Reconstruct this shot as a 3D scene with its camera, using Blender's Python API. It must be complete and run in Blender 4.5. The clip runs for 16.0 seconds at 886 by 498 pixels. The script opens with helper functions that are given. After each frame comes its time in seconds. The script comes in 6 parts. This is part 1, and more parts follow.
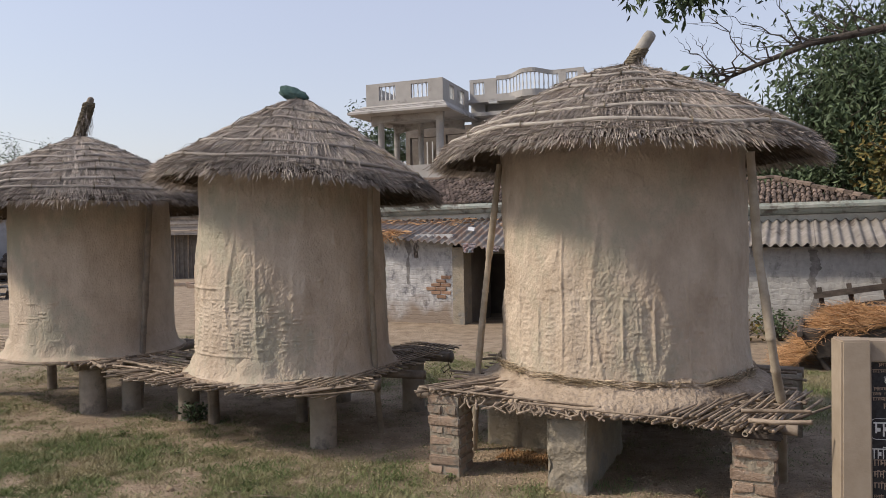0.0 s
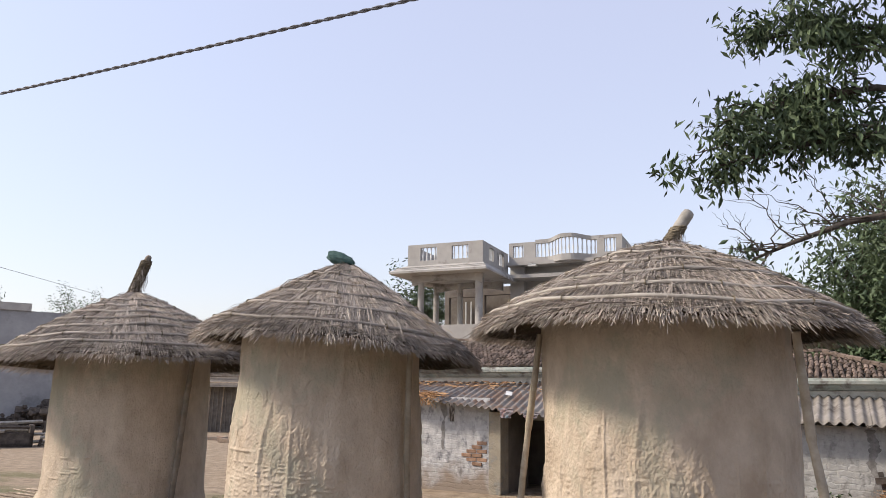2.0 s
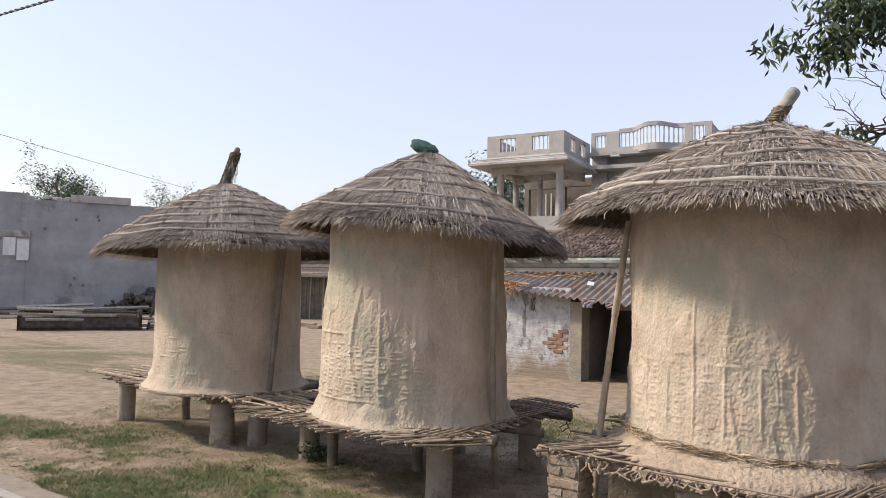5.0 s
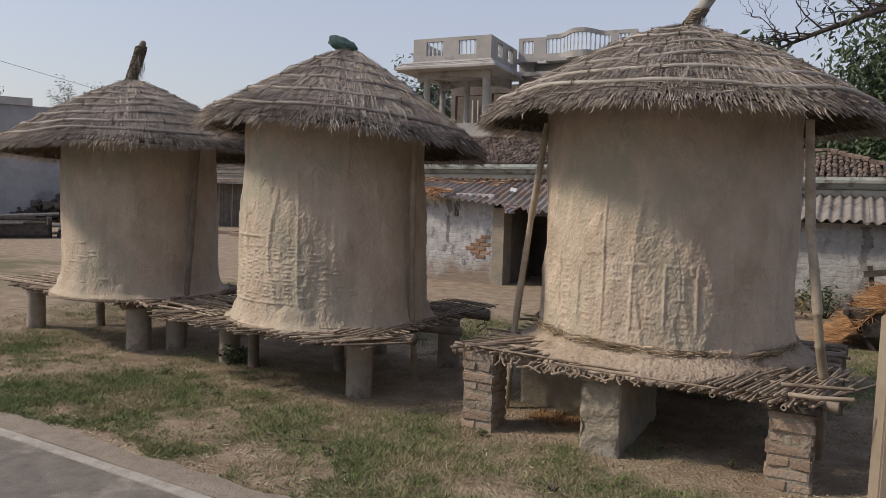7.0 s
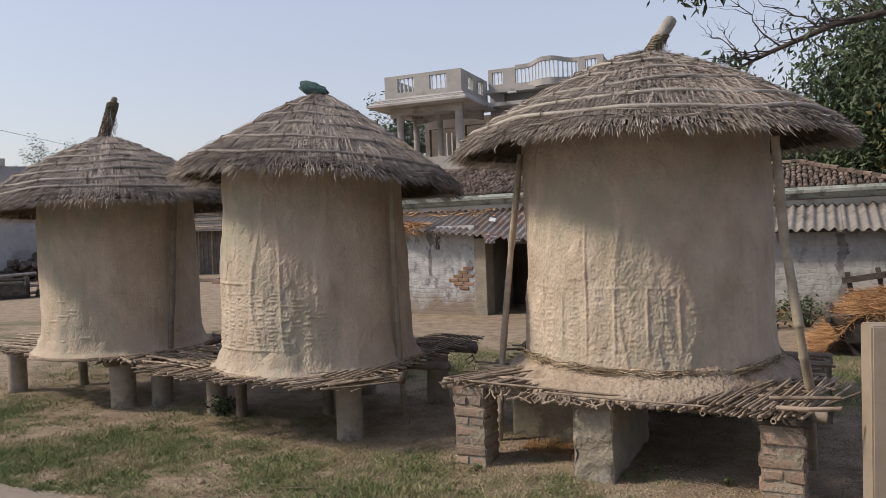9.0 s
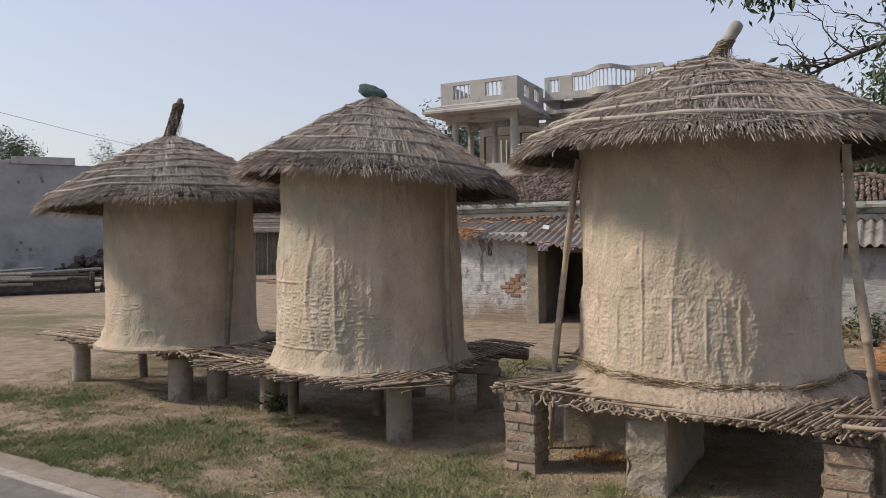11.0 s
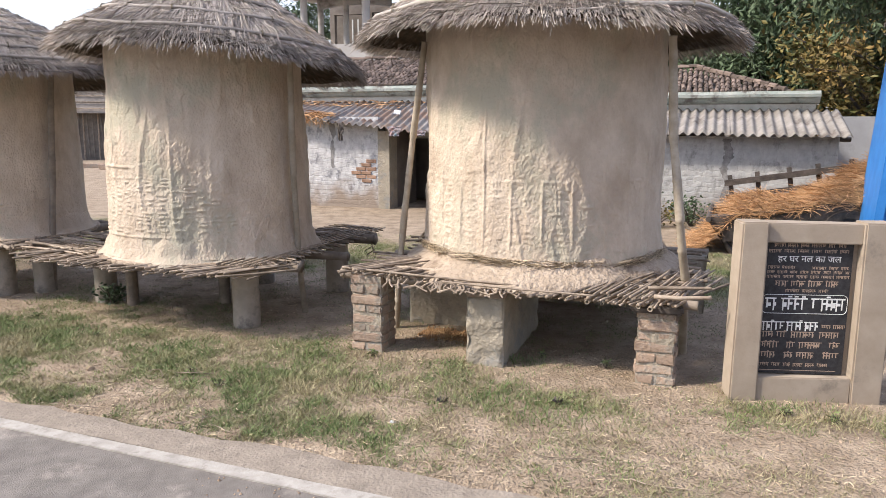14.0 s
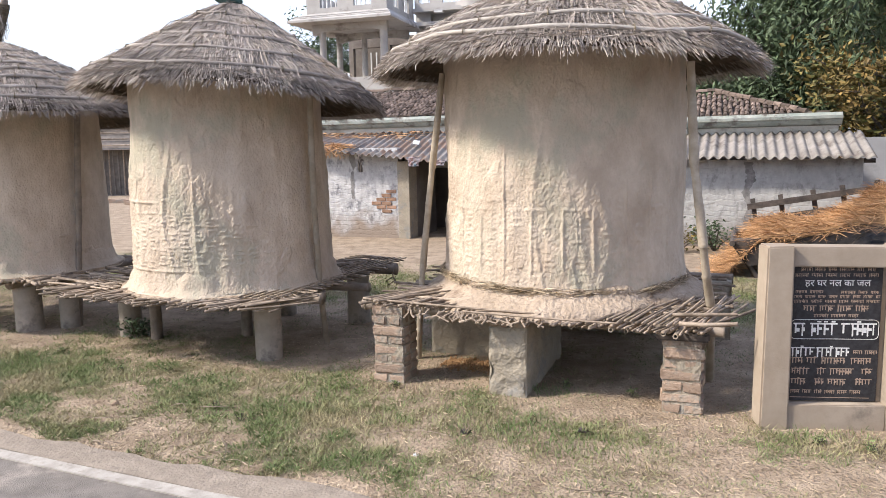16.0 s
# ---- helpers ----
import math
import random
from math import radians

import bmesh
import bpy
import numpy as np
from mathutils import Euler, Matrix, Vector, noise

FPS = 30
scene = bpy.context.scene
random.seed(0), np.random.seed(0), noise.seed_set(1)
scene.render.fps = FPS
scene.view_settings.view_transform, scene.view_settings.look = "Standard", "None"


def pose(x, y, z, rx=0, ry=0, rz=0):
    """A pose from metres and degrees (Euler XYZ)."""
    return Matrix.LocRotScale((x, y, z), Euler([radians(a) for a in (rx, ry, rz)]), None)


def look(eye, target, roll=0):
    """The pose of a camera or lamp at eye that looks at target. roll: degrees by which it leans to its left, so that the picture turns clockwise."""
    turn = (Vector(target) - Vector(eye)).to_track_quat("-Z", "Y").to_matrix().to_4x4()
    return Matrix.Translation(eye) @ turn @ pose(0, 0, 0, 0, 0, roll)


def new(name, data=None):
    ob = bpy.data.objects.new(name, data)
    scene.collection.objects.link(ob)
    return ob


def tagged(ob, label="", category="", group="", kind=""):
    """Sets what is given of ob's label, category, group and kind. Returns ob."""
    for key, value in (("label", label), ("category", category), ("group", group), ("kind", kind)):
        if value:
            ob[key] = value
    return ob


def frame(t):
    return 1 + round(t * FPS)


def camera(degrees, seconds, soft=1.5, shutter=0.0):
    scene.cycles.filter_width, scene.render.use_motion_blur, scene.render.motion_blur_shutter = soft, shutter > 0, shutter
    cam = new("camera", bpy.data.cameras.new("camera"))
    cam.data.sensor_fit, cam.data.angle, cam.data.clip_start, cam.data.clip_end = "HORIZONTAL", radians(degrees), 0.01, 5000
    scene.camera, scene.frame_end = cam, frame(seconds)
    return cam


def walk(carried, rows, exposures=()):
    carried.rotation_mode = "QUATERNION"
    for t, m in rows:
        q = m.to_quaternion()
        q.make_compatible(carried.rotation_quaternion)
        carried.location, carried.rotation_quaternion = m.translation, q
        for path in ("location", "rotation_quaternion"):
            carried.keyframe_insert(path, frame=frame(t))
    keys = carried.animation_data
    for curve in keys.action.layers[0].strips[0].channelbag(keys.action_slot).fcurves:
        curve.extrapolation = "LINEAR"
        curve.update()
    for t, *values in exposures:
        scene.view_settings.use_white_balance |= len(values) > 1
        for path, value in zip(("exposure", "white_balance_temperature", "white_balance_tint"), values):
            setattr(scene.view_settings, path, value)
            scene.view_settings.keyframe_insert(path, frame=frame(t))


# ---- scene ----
cam = camera(63.28, 16.0, soft=0.72)
# seconds; eye in metres; yaw, pitch and roll in degrees
ROWS = [
    (0.0, 0.000, 0.000, 1.650, 0.01, -0.90, 1.10),
    (0.5, -0.017, 0.018, 1.673, 2.77, -4.85, 0.45),
    (1.0, -0.016, 0.007, 1.713, 2.81, -1.67, 0.45),
    (1.5, -0.014, -0.004, 1.695, 2.81, -0.05, 0.41),
    (2.0, -0.022, -0.049, 1.721, 2.80, 11.63, -0.96),
    (2.5, -0.029, -0.033, 1.677, 2.74, 4.71, -1.13),
    (3.0, -0.053, -0.048, 1.677, 3.34, 4.28, -0.78),
    (3.5, -0.081, -0.034, 1.686, 5.39, 4.50, -0.70),
    (3.7, -0.087, -0.028, 1.691, 6.15, 4.57, -0.75),
    (5.8, -0.063, 0.014, 1.634, 9.47, -1.74, -1.25),
    (6.0, -0.041, 0.023, 1.621, 7.79, -4.50, -1.42),
    (6.5, -0.030, 0.017, 1.626, 5.39, -4.49, -1.69),
    (7.0, -0.019, 0.011, 1.626, 3.23, -4.10, -1.54),
    (7.5, -0.027, -0.001, 1.632, 2.98, -3.81, -1.33),
    (8.0, -0.003, -0.009, 1.630, 1.99, -3.43, -1.10),
    (8.5, -0.007, -0.016, 1.634, 1.45, -3.00, -0.44),
    (9.0, -0.008, -0.010, 1.654, 1.68, -1.55, 2.19),
    (9.5, -0.030, 0.001, 1.647, 2.75, -1.21, 1.89),
    (9.7, -0.035, 0.020, 1.642, 3.96, -1.22, 1.78),
    (12.0, -0.018, -0.020, 1.626, 5.94, -0.10, 0.62),
    (12.5, -0.004, -0.020, 1.632, 4.08, 0.26, 0.67),
    (13.0, 0.007, -0.036, 1.620, -2.21, -1.62, -0.96),
    (13.5, 0.025, -0.029, 1.621, -5.44, -4.97, -1.79),
    (14.0, 0.024, -0.009, 1.616, -5.73, -9.99, -0.01),
    (14.5, 0.021, -0.004, 1.617, -5.89, -10.10, 0.97),
    (15.0, 0.030, -0.000, 1.616, -5.88, -10.03, 1.13),
    (15.5, 0.027, -0.001, 1.617, -4.56, -9.22, 1.24),
    (16.0, 0.027, 0.003, 1.623, -4.23, -7.71, 1.20),
]
EXPOSURES = [(0.0, 0.35, 6500, 10), (0.5, 0.47, 6500, 10), (1.0, 0.62, 6500, 10), (1.5, 0.68, 6500, 10), (2.0, 0.68, 6500, 10), (2.5, 0.45, 6500, 10), (3.7, 0.55, 6500, 10), (5.8, 0.75, 6500, 10), (6.0, 0.65, 6500, 10), (6.5, 0.13, 6500, 10), (7.0, 0.06, 6500, 10), (9.7, 0.27, 6500, 10), (12.5, 0.22, 6500, 10), (13.0, 0.03, 6500, 10), (13.5, 0.57, 6380, 10), (14.0, 1.22, 6160, 10), (14.5, 1.39, 6120, 10), (16.0, 1.27, 6120, 10)]
walk(cam, [(t, pose(x, y, z, 90 + pitch, roll, yaw)) for t, x, y, z, yaw, pitch, roll in ROWS], EXPOSURES)

# ---------------------------------------------------------------- light
SUN_AZ, SUN_EL = 264.0, 41.0
world = bpy.data.worlds.new("world")
scene.world = world
world.use_nodes = True
wn = world.node_tree.nodes
sky = wn.new("ShaderNodeTexSky")
sky.sky_type = "NISHITA"
sky.sun_disc = False
sky.sun_elevation, sky.sun_rotation = radians(SUN_EL), radians(SUN_AZ)
sky.altitude, sky.air_density, sky.dust_density, sky.ozone_density = 0, 1.6, 1.2, 1.6
wn["Background"].inputs["Strength"].default_value = 0.145
# dusty haze whitens the blue sky evenly
haze = wn.new("ShaderNodeMix")
haze.data_type = "RGBA"
haze.inputs[0].default_value = 0.62
haze.inputs[7].default_value = (3.2, 3.12, 4.0, 1)
world.node_tree.links.new(sky.outputs["Color"], haze.inputs[6])
world.node_tree.links.new(haze.outputs[2], wn["Background"].inputs["Color"])
sun = new("sun", bpy.data.lights.new("sun", "SUN"))
sun.data.energy, sun.data.angle, sun.data.color = 2.75, radians(6.0), (1.0, 0.88, 0.74)
sd = Vector((math.sin(radians(SUN_AZ)) * math.cos(radians(SUN_EL)), math.cos(radians(SUN_AZ)) * math.cos(radians(SUN_EL)), math.sin(radians(SUN_EL))))
sun.matrix_world = look(sd * 60, (0, 0, 0))

# ---------------------------------------------------------------- frame of the row of granaries (u along the road, v away from it)
ROT = -26.0
CA, SA = math.cos(radians(ROT)), math.sin(radians(ROT))


def uv(u, v, z=0.0):
    return Vector((u * CA - v * SA, u * SA + v * CA, z))


def at(u, v, z=0.0, rz=0.0):
    p = uv(u, v, z)
    return pose(p.x, p.y, p.z, 0, 0, ROT + rz)


# ---------------------------------------------------------------- materials
def mat(name, c1, c2, scale=6.0, rough=0.85, bump=0.3, bscale=40.0, vary=0.0, island=False, c3=None, c3scale=1.2, c3at=0.55, metal=0.0, dist=0.01, stretch=None):
    m = bpy.data.materials.new(name)
    m.use_nodes = True
    n, l = m.node_tree.nodes, m.node_tree.links
    b = n["Principled BSDF"]
    b.inputs["Roughness"].default_value, b.inputs["Metallic"].default_value = rough, metal
    b.inputs["Specular IOR Level"].default_value = 0.25
    co = n.new("ShaderNodeTexCoord")
    mp = n.new("ShaderNodeMapping")
    l.new(co.outputs["Object"], mp.inputs["Vector"])
    if stretch:
        mp.inputs["Scale"].default_value = stretch
    nz = n.new("ShaderNodeTexNoise")
    nz.inputs["Scale"].default_value, nz.inputs["Detail"].default_value, nz.inputs["Roughness"].default_value = scale, 6, 0.65
    l.new(mp.outputs["Vector"], nz.inputs["Vector"])
    rp = n.new("ShaderNodeValToRGB")
    rp.color_ramp.elements[0].position, rp.color_ramp.elements[1].position = 0.34, 0.66
    rp.color_ramp.elements[0].color, rp.color_ramp.elements[1].color = (*c1, 1), (*c2, 1)
    l.new(nz.outputs["Fac"], rp.inputs["Fac"])
    out = rp.outputs["Color"]
    if c3:
        n3 = n.new("ShaderNodeTexNoise")
        n3.inputs["Scale"].default_value, n3.inputs["Detail"].default_value, n3.inputs["Roughness"].default_value = c3scale, 7, 0.7
        l.new(mp.outputs["Vector"], n3.inputs["Vector"])
        r3 = n.new("ShaderNodeMapRange")
        r3.inputs["From Min"].default_value, r3.inputs["From Max"].default_value = c3at, c3at + 0.12
        l.new(n3.outputs["Fac"], r3.inputs["Value"])
        mx = n.new("ShaderNodeMix")
        mx.data_type = "RGBA"
        mx.inputs[7].default_value = (*c3, 1)
        l.new(r3.outputs["Result"], mx.inputs[0])
        l.new(out, mx.inputs[6])
        out = mx.outputs[2]
    if vary:
        rnd = n.new("ShaderNodeNewGeometry").outputs["Random Per Island"] if island else n.new("ShaderNodeObjectInfo").outputs["Random"]
        mr = n.new("ShaderNodeMapRange")
        mr.inputs["To Min"].default_value, mr.inputs["To Max"].default_value = 1 - vary, 1 + vary
        l.new(rnd, mr.inputs["Value"])
        hs = n.new("ShaderNodeHueSaturation")
        l.new(mr.outputs["Result"], hs.inputs["Value"])
        l.new(out, hs.inputs["Color"])
        out = hs.outputs["Color"]
    l.new(out, b.inputs["Base Color"])
    if bump:
        nb = n.new("ShaderNodeTexNoise")
        nb.inputs["Scale"].default_value, nb.inputs["Detail"].default_value = bscale, 5
        l.new(mp.outputs["Vector"], nb.inputs["Vector"])
        bp = n.new("ShaderNodeBump")
        bp.inputs["Strength"].default_value, bp.inputs["Distance"].default_value = bump, dist
        l.new(nb.outputs["Fac"], bp.inputs["Height"])
        l.new(bp.outputs["Normal"], b.inputs["Normal"])
    return m


def brick_coat(name, c1, c2, c3, bare, mortar_drop=0.24):
    """Whitewash over brickwork: joints show through as relief, with bare and stained patches."""
    m = mat(name, c1, c2, 9.0, 0.9, 0.0, c3=c3, c3scale=5.5, c3at=0.52, stretch=(1, 1, 0.7))
    n, l = m.node_tree.nodes, m.node_tree.links
    b = n["Principled BSDF"]
    co = n.new("ShaderNodeTexCoord")
    mp = n.new("ShaderNodeMapping")
    mp.inputs["Rotation"].default_value = (radians(90), 0, 0)
    l.new(co.outputs["Object"], mp.inputs["Vector"])
    nz = n.new("ShaderNodeTexNoise")
    nz.inputs["Scale"].default_value, nz.inputs["Detail"].default_value = 9, 4
    l.new(mp.outputs["Vector"], nz.inputs["Vector"])
    ad = n.new("ShaderNodeMix")
    ad.data_type = "RGBA"
    ad.inputs[0].default_value = 0.11
    l.new(mp.outputs["Vector"], ad.inputs[6])
    l.new(nz.outputs["Color"], ad.inputs[7])
    bt = n.new("ShaderNodeTexBrick")
    bt.inputs["Scale"].default_value = 1.0
    bt.inputs["Mortar Size"].default_value, bt.inputs["Mortar Smooth"].default_value = 0.012, 0.6
    bt.inputs["Brick Width"].default_value, bt.inputs["Row Height"].default_value = 0.24, 0.078
    l.new(ad.outputs[2], bt.inputs["Vector"])
    fine = n.new("ShaderNodeTexNoise")
    fine.inputs["Scale"].default_value, fine.inputs["Detail"].default_value = 11, 9
    l.new(mp.outputs["Vector"], fine.inputs["Vector"])
    sm = n.new("ShaderNodeMath")
    sm.operation = "MULTIPLY_ADD"
    sm.inputs[1].default_value = -mortar_drop
    l.new(bt.outputs["Fac"], sm.inputs[0])
    l.new(fine.outputs["Fac"], sm.inputs[2])
    bp = n.new("ShaderNodeBump")
    bp.inputs["Strength"].default_value, bp.inputs["Distance"].default_value = 0.8, 0.022
    l.new(sm.outputs[0], bp.inputs["Height"])
    l.new(bp.outputs["Normal"], b.inputs["Normal"])
    # damp stain rising from the ground, with a ragged upper edge
    sep = n.new("ShaderNodeSeparateXYZ")
    l.new(co.outputs["Object"], sep.inputs[0])
    big = n.new("ShaderNodeTexNoise")
    big.inputs["Scale"].default_value, big.inputs["Detail"].default_value = 2.2, 6
    l.new(co.outputs["Object"], big.inputs["Vector"])
    mm = n.new("ShaderNodeMath")
    mm.operation = "MULTIPLY_ADD"
    mm.inputs[1].default_value = -1.3
    l.new(big.outputs["Fac"], mm.inputs[0])
    l.new(sep.outputs["Z"], mm.inputs[2])
    mr = n.new("ShaderNodeMapRange")
    mr.inputs["From Min"].default_value, mr.inputs["From Max"].default_value = -0.15, -0.5
    l.new(mm.outputs[0], mr.inputs["Value"])
    mx = n.new("ShaderNodeMix")
    mx.data_type = "RGBA"
    mx.inputs[7].default_value = (*bare, 1)
    l.new(mr.outputs["Result"], mx.inputs[0])
    l.new(b.inputs["Base Color"].links[0].from_socket, mx.inputs[6])
    l.new(mx.outputs[2], b.inputs["Base Color"])
    return m


M_MUD = mat("mud_plaster", (0.43, 0.347, 0.262), (0.59, 0.495, 0.388), 4.5, 0.95, 0.9, 60, c3=(0.40, 0.365, 0.28), c3scale=1.6, c3at=0.5, dist=0.012, stretch=(1, 1, 0.7))
M_MUDBASE = mat("mud_skirt", (0.36, 0.285, 0.21), (0.48, 0.39, 0.30), 7.0, 0.95, 1.0, 30, c3=(0.24, 0.18, 0.13), c3scale=4, c3at=0.52, dist=0.03)
M_STRAW = mat("straw", (0.25, 0.215, 0.185), (0.51, 0.445, 0.38), 2.2, 0.95, 0.0, vary=0.5, island=True, c3=(0.33, 0.23, 0.12), c3scale=1.1, c3at=0.58)
# darkened straw: shade under the eave and between stalks put into the colour
M_THATCHSHADE = mat("thatch_shade", (0.05, 0.038, 0.026), (0.13, 0.095, 0.065), 18.0, 1.0, 0.9, 60, dist=0.03)
M_BAMBOO = mat("weathered_bamboo", (0.27, 0.225, 0.165), (0.42, 0.36, 0.28), 9.0, 0.7, 0.2, 60, vary=0.25)
M_HOOP = mat("split_bamboo", (0.28, 0.25, 0.21), (0.44, 0.40, 0.345), 8.0, 0.65, 0.2, 60, vary=0.2)
M_HOOPDARK = mat("old_split_bamboo", (0.25, 0.22, 0.185), (0.40, 0.355, 0.31), 8.0, 0.75, 0.2, 60, vary=0.25)
M_CANE = mat("cane", (0.165, 0.128, 0.095), (0.37, 0.30, 0.23), 14.0, 0.8, 0.3, 60, vary=0.45)
M_ROPE = mat("rope", (0.10, 0.085, 0.06), (0.24, 0.2, 0.14), 30.0, 0.95, 0.5, 90, vary=0.3)
M_LOG = mat("log", (0.17, 0.14, 0.11), (0.30, 0.25, 0.20), 9.0, 0.85, 0.5, 30, stretch=(1, 1, 1))
M_OLDWOOD = mat("dark_old_wood", (0.045, 0.038, 0.033), (0.12, 0.10, 0.085), 7.0, 0.8, 0.4, 40)
M_FINIAL = mat("grey_wood_post", (0.25, 0.235, 0.205), (0.40, 0.375, 0.335), 10.0, 0.8, 0.3, 40)
M_BRICK = mat("brick", (0.29, 0.212, 0.155), (0.40, 0.305, 0.23), 12.0, 0.95, 0.8, 50, vary=0.25, c3=(0.28, 0.245, 0.20), c3scale=7, c3at=0.5)
M_REDBRICK = mat("red_brick", (0.25, 0.15, 0.098), (0.37, 0.245, 0.17), 12.0, 0.95, 0.5, 50, vary=0.2)
M_PIER = mat("plastered_pier", (0.28, 0.245, 0.19), (0.38, 0.335, 0.26), 5.0, 0.95, 0.9, 30, c3=(0.25, 0.24, 0.215), c3scale=4, c3at=0.52, dist=0.02)
M_PIPE = mat("cement_pillar", (0.27, 0.235, 0.19), (0.38, 0.33, 0.27), 5.0, 0.9, 0.4, 40, c3=(0.17, 0.15, 0.125), c3scale=4, c3at=0.52)
M_CEMENT = mat("board_cement", (0.30, 0.245, 0.185), (0.385, 0.322, 0.252), 4.0, 0.9, 0.15, 60, c3=(0.23, 0.195, 0.155), c3scale=3, c3at=0.58)
M_GRANITE = mat("black_plaque", (0.025, 0.025, 0.028), (0.05, 0.05, 0.055), 40.0, 0.35, 0.0)
M_LETTER_W = mat("white_lettering", (0.62, 0.62, 0.6), (0.75, 0.75, 0.73), 30, 0.7, 0.0)
M_LETTER_T = mat("tan_lettering", (0.34, 0.25, 0.19), (0.44, 0.34, 0.26), 30, 0.7, 0.0)
M_ASPHALT = mat("asphalt", (0.135, 0.12, 0.105), (0.215, 0.193, 0.168), 6.5, 0.9, 0.6, 150, c3=(0.31, 0.275, 0.235), c3scale=2.2, c3at=0.56, dist=0.01)
M_DUST = mat("dusty_verge", (0.215, 0.18, 0.143), (0.31, 0.263, 0.21), 6.0, 0.97, 0.9, 60, c3=(0.19, 0.16, 0.13), c3scale=14, c3at=0.56)
M_LINE = mat("road_paint", (0.30, 0.275, 0.24), (0.42, 0.39, 0.345), 9.0, 0.85, 0.3, 90, c3=(0.27, 0.245, 0.21), c3scale=16, c3at=0.54)
M_WHITE = brick_coat("whitewashed_brick", (0.36, 0.355, 0.355), (0.56, 0.555, 0.55), (0.20, 0.20, 0.21), (0.27, 0.22, 0.175))
M_WHITE2 = brick_coat("whitewash_smooth", (0.36, 0.355, 0.345), (0.48, 0.475, 0.46), (0.26, 0.255, 0.245), (0.22, 0.19, 0.165), 0.18)
M_STAIN = mat("soot_stain", (0.13, 0.125, 0.12), (0.30, 0.29, 0.28), 9.0, 0.95, 0.4, 30)
# shade of rooms, openings and gaps put into one dark colour
M_INNERSHADE = mat("inner_shade_tone", (0.14, 0.12, 0.105), (0.21, 0.185, 0.16), 3, 0.95, 0.3, 20)
M_BAND = mat("painted_cornice", (0.29, 0.33, 0.30), (0.45, 0.46, 0.42), 5.0, 0.9, 0.4, 30, c3=(0.15, 0.135, 0.12), c3scale=3.5, c3at=0.52)
M_BANDW = mat("cornice_white", (0.50, 0.48, 0.42), (0.62, 0.60, 0.54), 5.0, 0.9, 0.4, 30, c3=(0.33, 0.30, 0.26), c3scale=3, c3at=0.55)
M_TIN = mat("tin_sheet", (0.14, 0.13, 0.125), (0.28, 0.26, 0.24), 3.0, 0.85, 0.1, 30, c3=(0.22, 0.15, 0.11), c3scale=3.2, c3at=0.48)
M_ASBESTOS = mat("cement_sheet", (0.20, 0.18, 0.16), (0.31, 0.285, 0.255), 3.0, 0.9, 0.3, 40, c3=(0.13, 0.11, 0.095), c3scale=2.6, c3at=0.52)
M_TILE = mat("clay_tile", (0.09, 0.068, 0.054), (0.21, 0.16, 0.13), 5.0, 0.95, 0.4, 40, vary=0.45, island=True)
M_CONC = mat("bare_cement_render", (0.33, 0.315, 0.295), (0.44, 0.42, 0.395), 0.9, 0.9, 0.2, 20, c3=(0.16, 0.145, 0.13), c3scale=0.7, c3at=0.55)
M_GREYWALL = mat("grey_brick_wall", (0.25, 0.25, 0.26), (0.36, 0.36, 0.365), 0.8, 0.95, 0.5, 9, c3=(0.20, 0.20, 0.205), c3scale=0.5)
M_HAY = mat("hay", (0.37, 0.205, 0.095), (0.56, 0.345, 0.175), 3.0, 0.9, 0.0, vary=0.45, island=True)
M_HAYCORE = mat("hay_core", (0.22, 0.125, 0.06), (0.38, 0.235, 0.12), 14.0, 1.0, 0.9, 40, dist=0.04)
M_BLUE = mat("blue_paint", (0.03, 0.16, 0.46), (0.05, 0.22, 0.56), 4.0, 0.45, 0.1, 30, c3=(0.07, 0.2, 0.42), c3scale=5, c3at=0.6)
M_BARK = mat("bark", (0.05, 0.042, 0.035), (0.12, 0.10, 0.085), 8.0, 0.95, 0.8, 25, dist=0.03)
M_LEAF = mat("leaf", (0.052, 0.078, 0.04), (0.105, 0.142, 0.072), 2.0, 0.6, 0.0, vary=0.45, island=True)
M_LEAFY = mat("dry_leaf", (0.10, 0.10, 0.03), (0.22, 0.14, 0.045), 1.0, 0.6, 0.0, vary=0.5, island=True, c3=(0.06, 0.085, 0.03), c3scale=0.8, c3at=0.5)
M_GRASS = mat("grass", (0.118, 0.158, 0.056), (0.215, 0.245, 0.102), 0.8, 0.7, 0.0, vary=0.4, island=True, c3=(0.31, 0.27, 0.155), c3scale=1.6, c3at=0.47)
M_LITTER = mat("dry_stalk", (0.26, 0.20, 0.13), (0.48, 0.39, 0.27), 2.0, 0.9, 0.0, vary=0.5, island=True)
M_CLOTH = mat("green_cloth", (0.03, 0.065, 0.062), (0.075, 0.125, 0.115), 14.0, 0.9, 0.4, 60)
M_RAG = mat("faded_rag", (0.12, 0.2, 0.24), (0.35, 0.22, 0.2), 7.0, 0.95, 0.3, 50)
M_STONE = mat("clod", (0.22, 0.16, 0.11), (0.36, 0.27, 0.19), 9.0, 0.95, 0.6, 40, vary=0.3)
M_HUT = mat("old_reed", (0.12, 0.105, 0.09), (0.22, 0.19, 0.16), 4.0, 0.95, 0.5, 20)
M_WIRE = mat("wire", (0.10, 0.10, 0.11), (0.2, 0.2, 0.21), 20.0, 0.6, 0.0)
M_POLEWOOD = mat("painted_shutter", (0.55, 0.56, 0.55), (0.7, 0.7, 0.68), 4.0, 0.8, 0.1, 30)


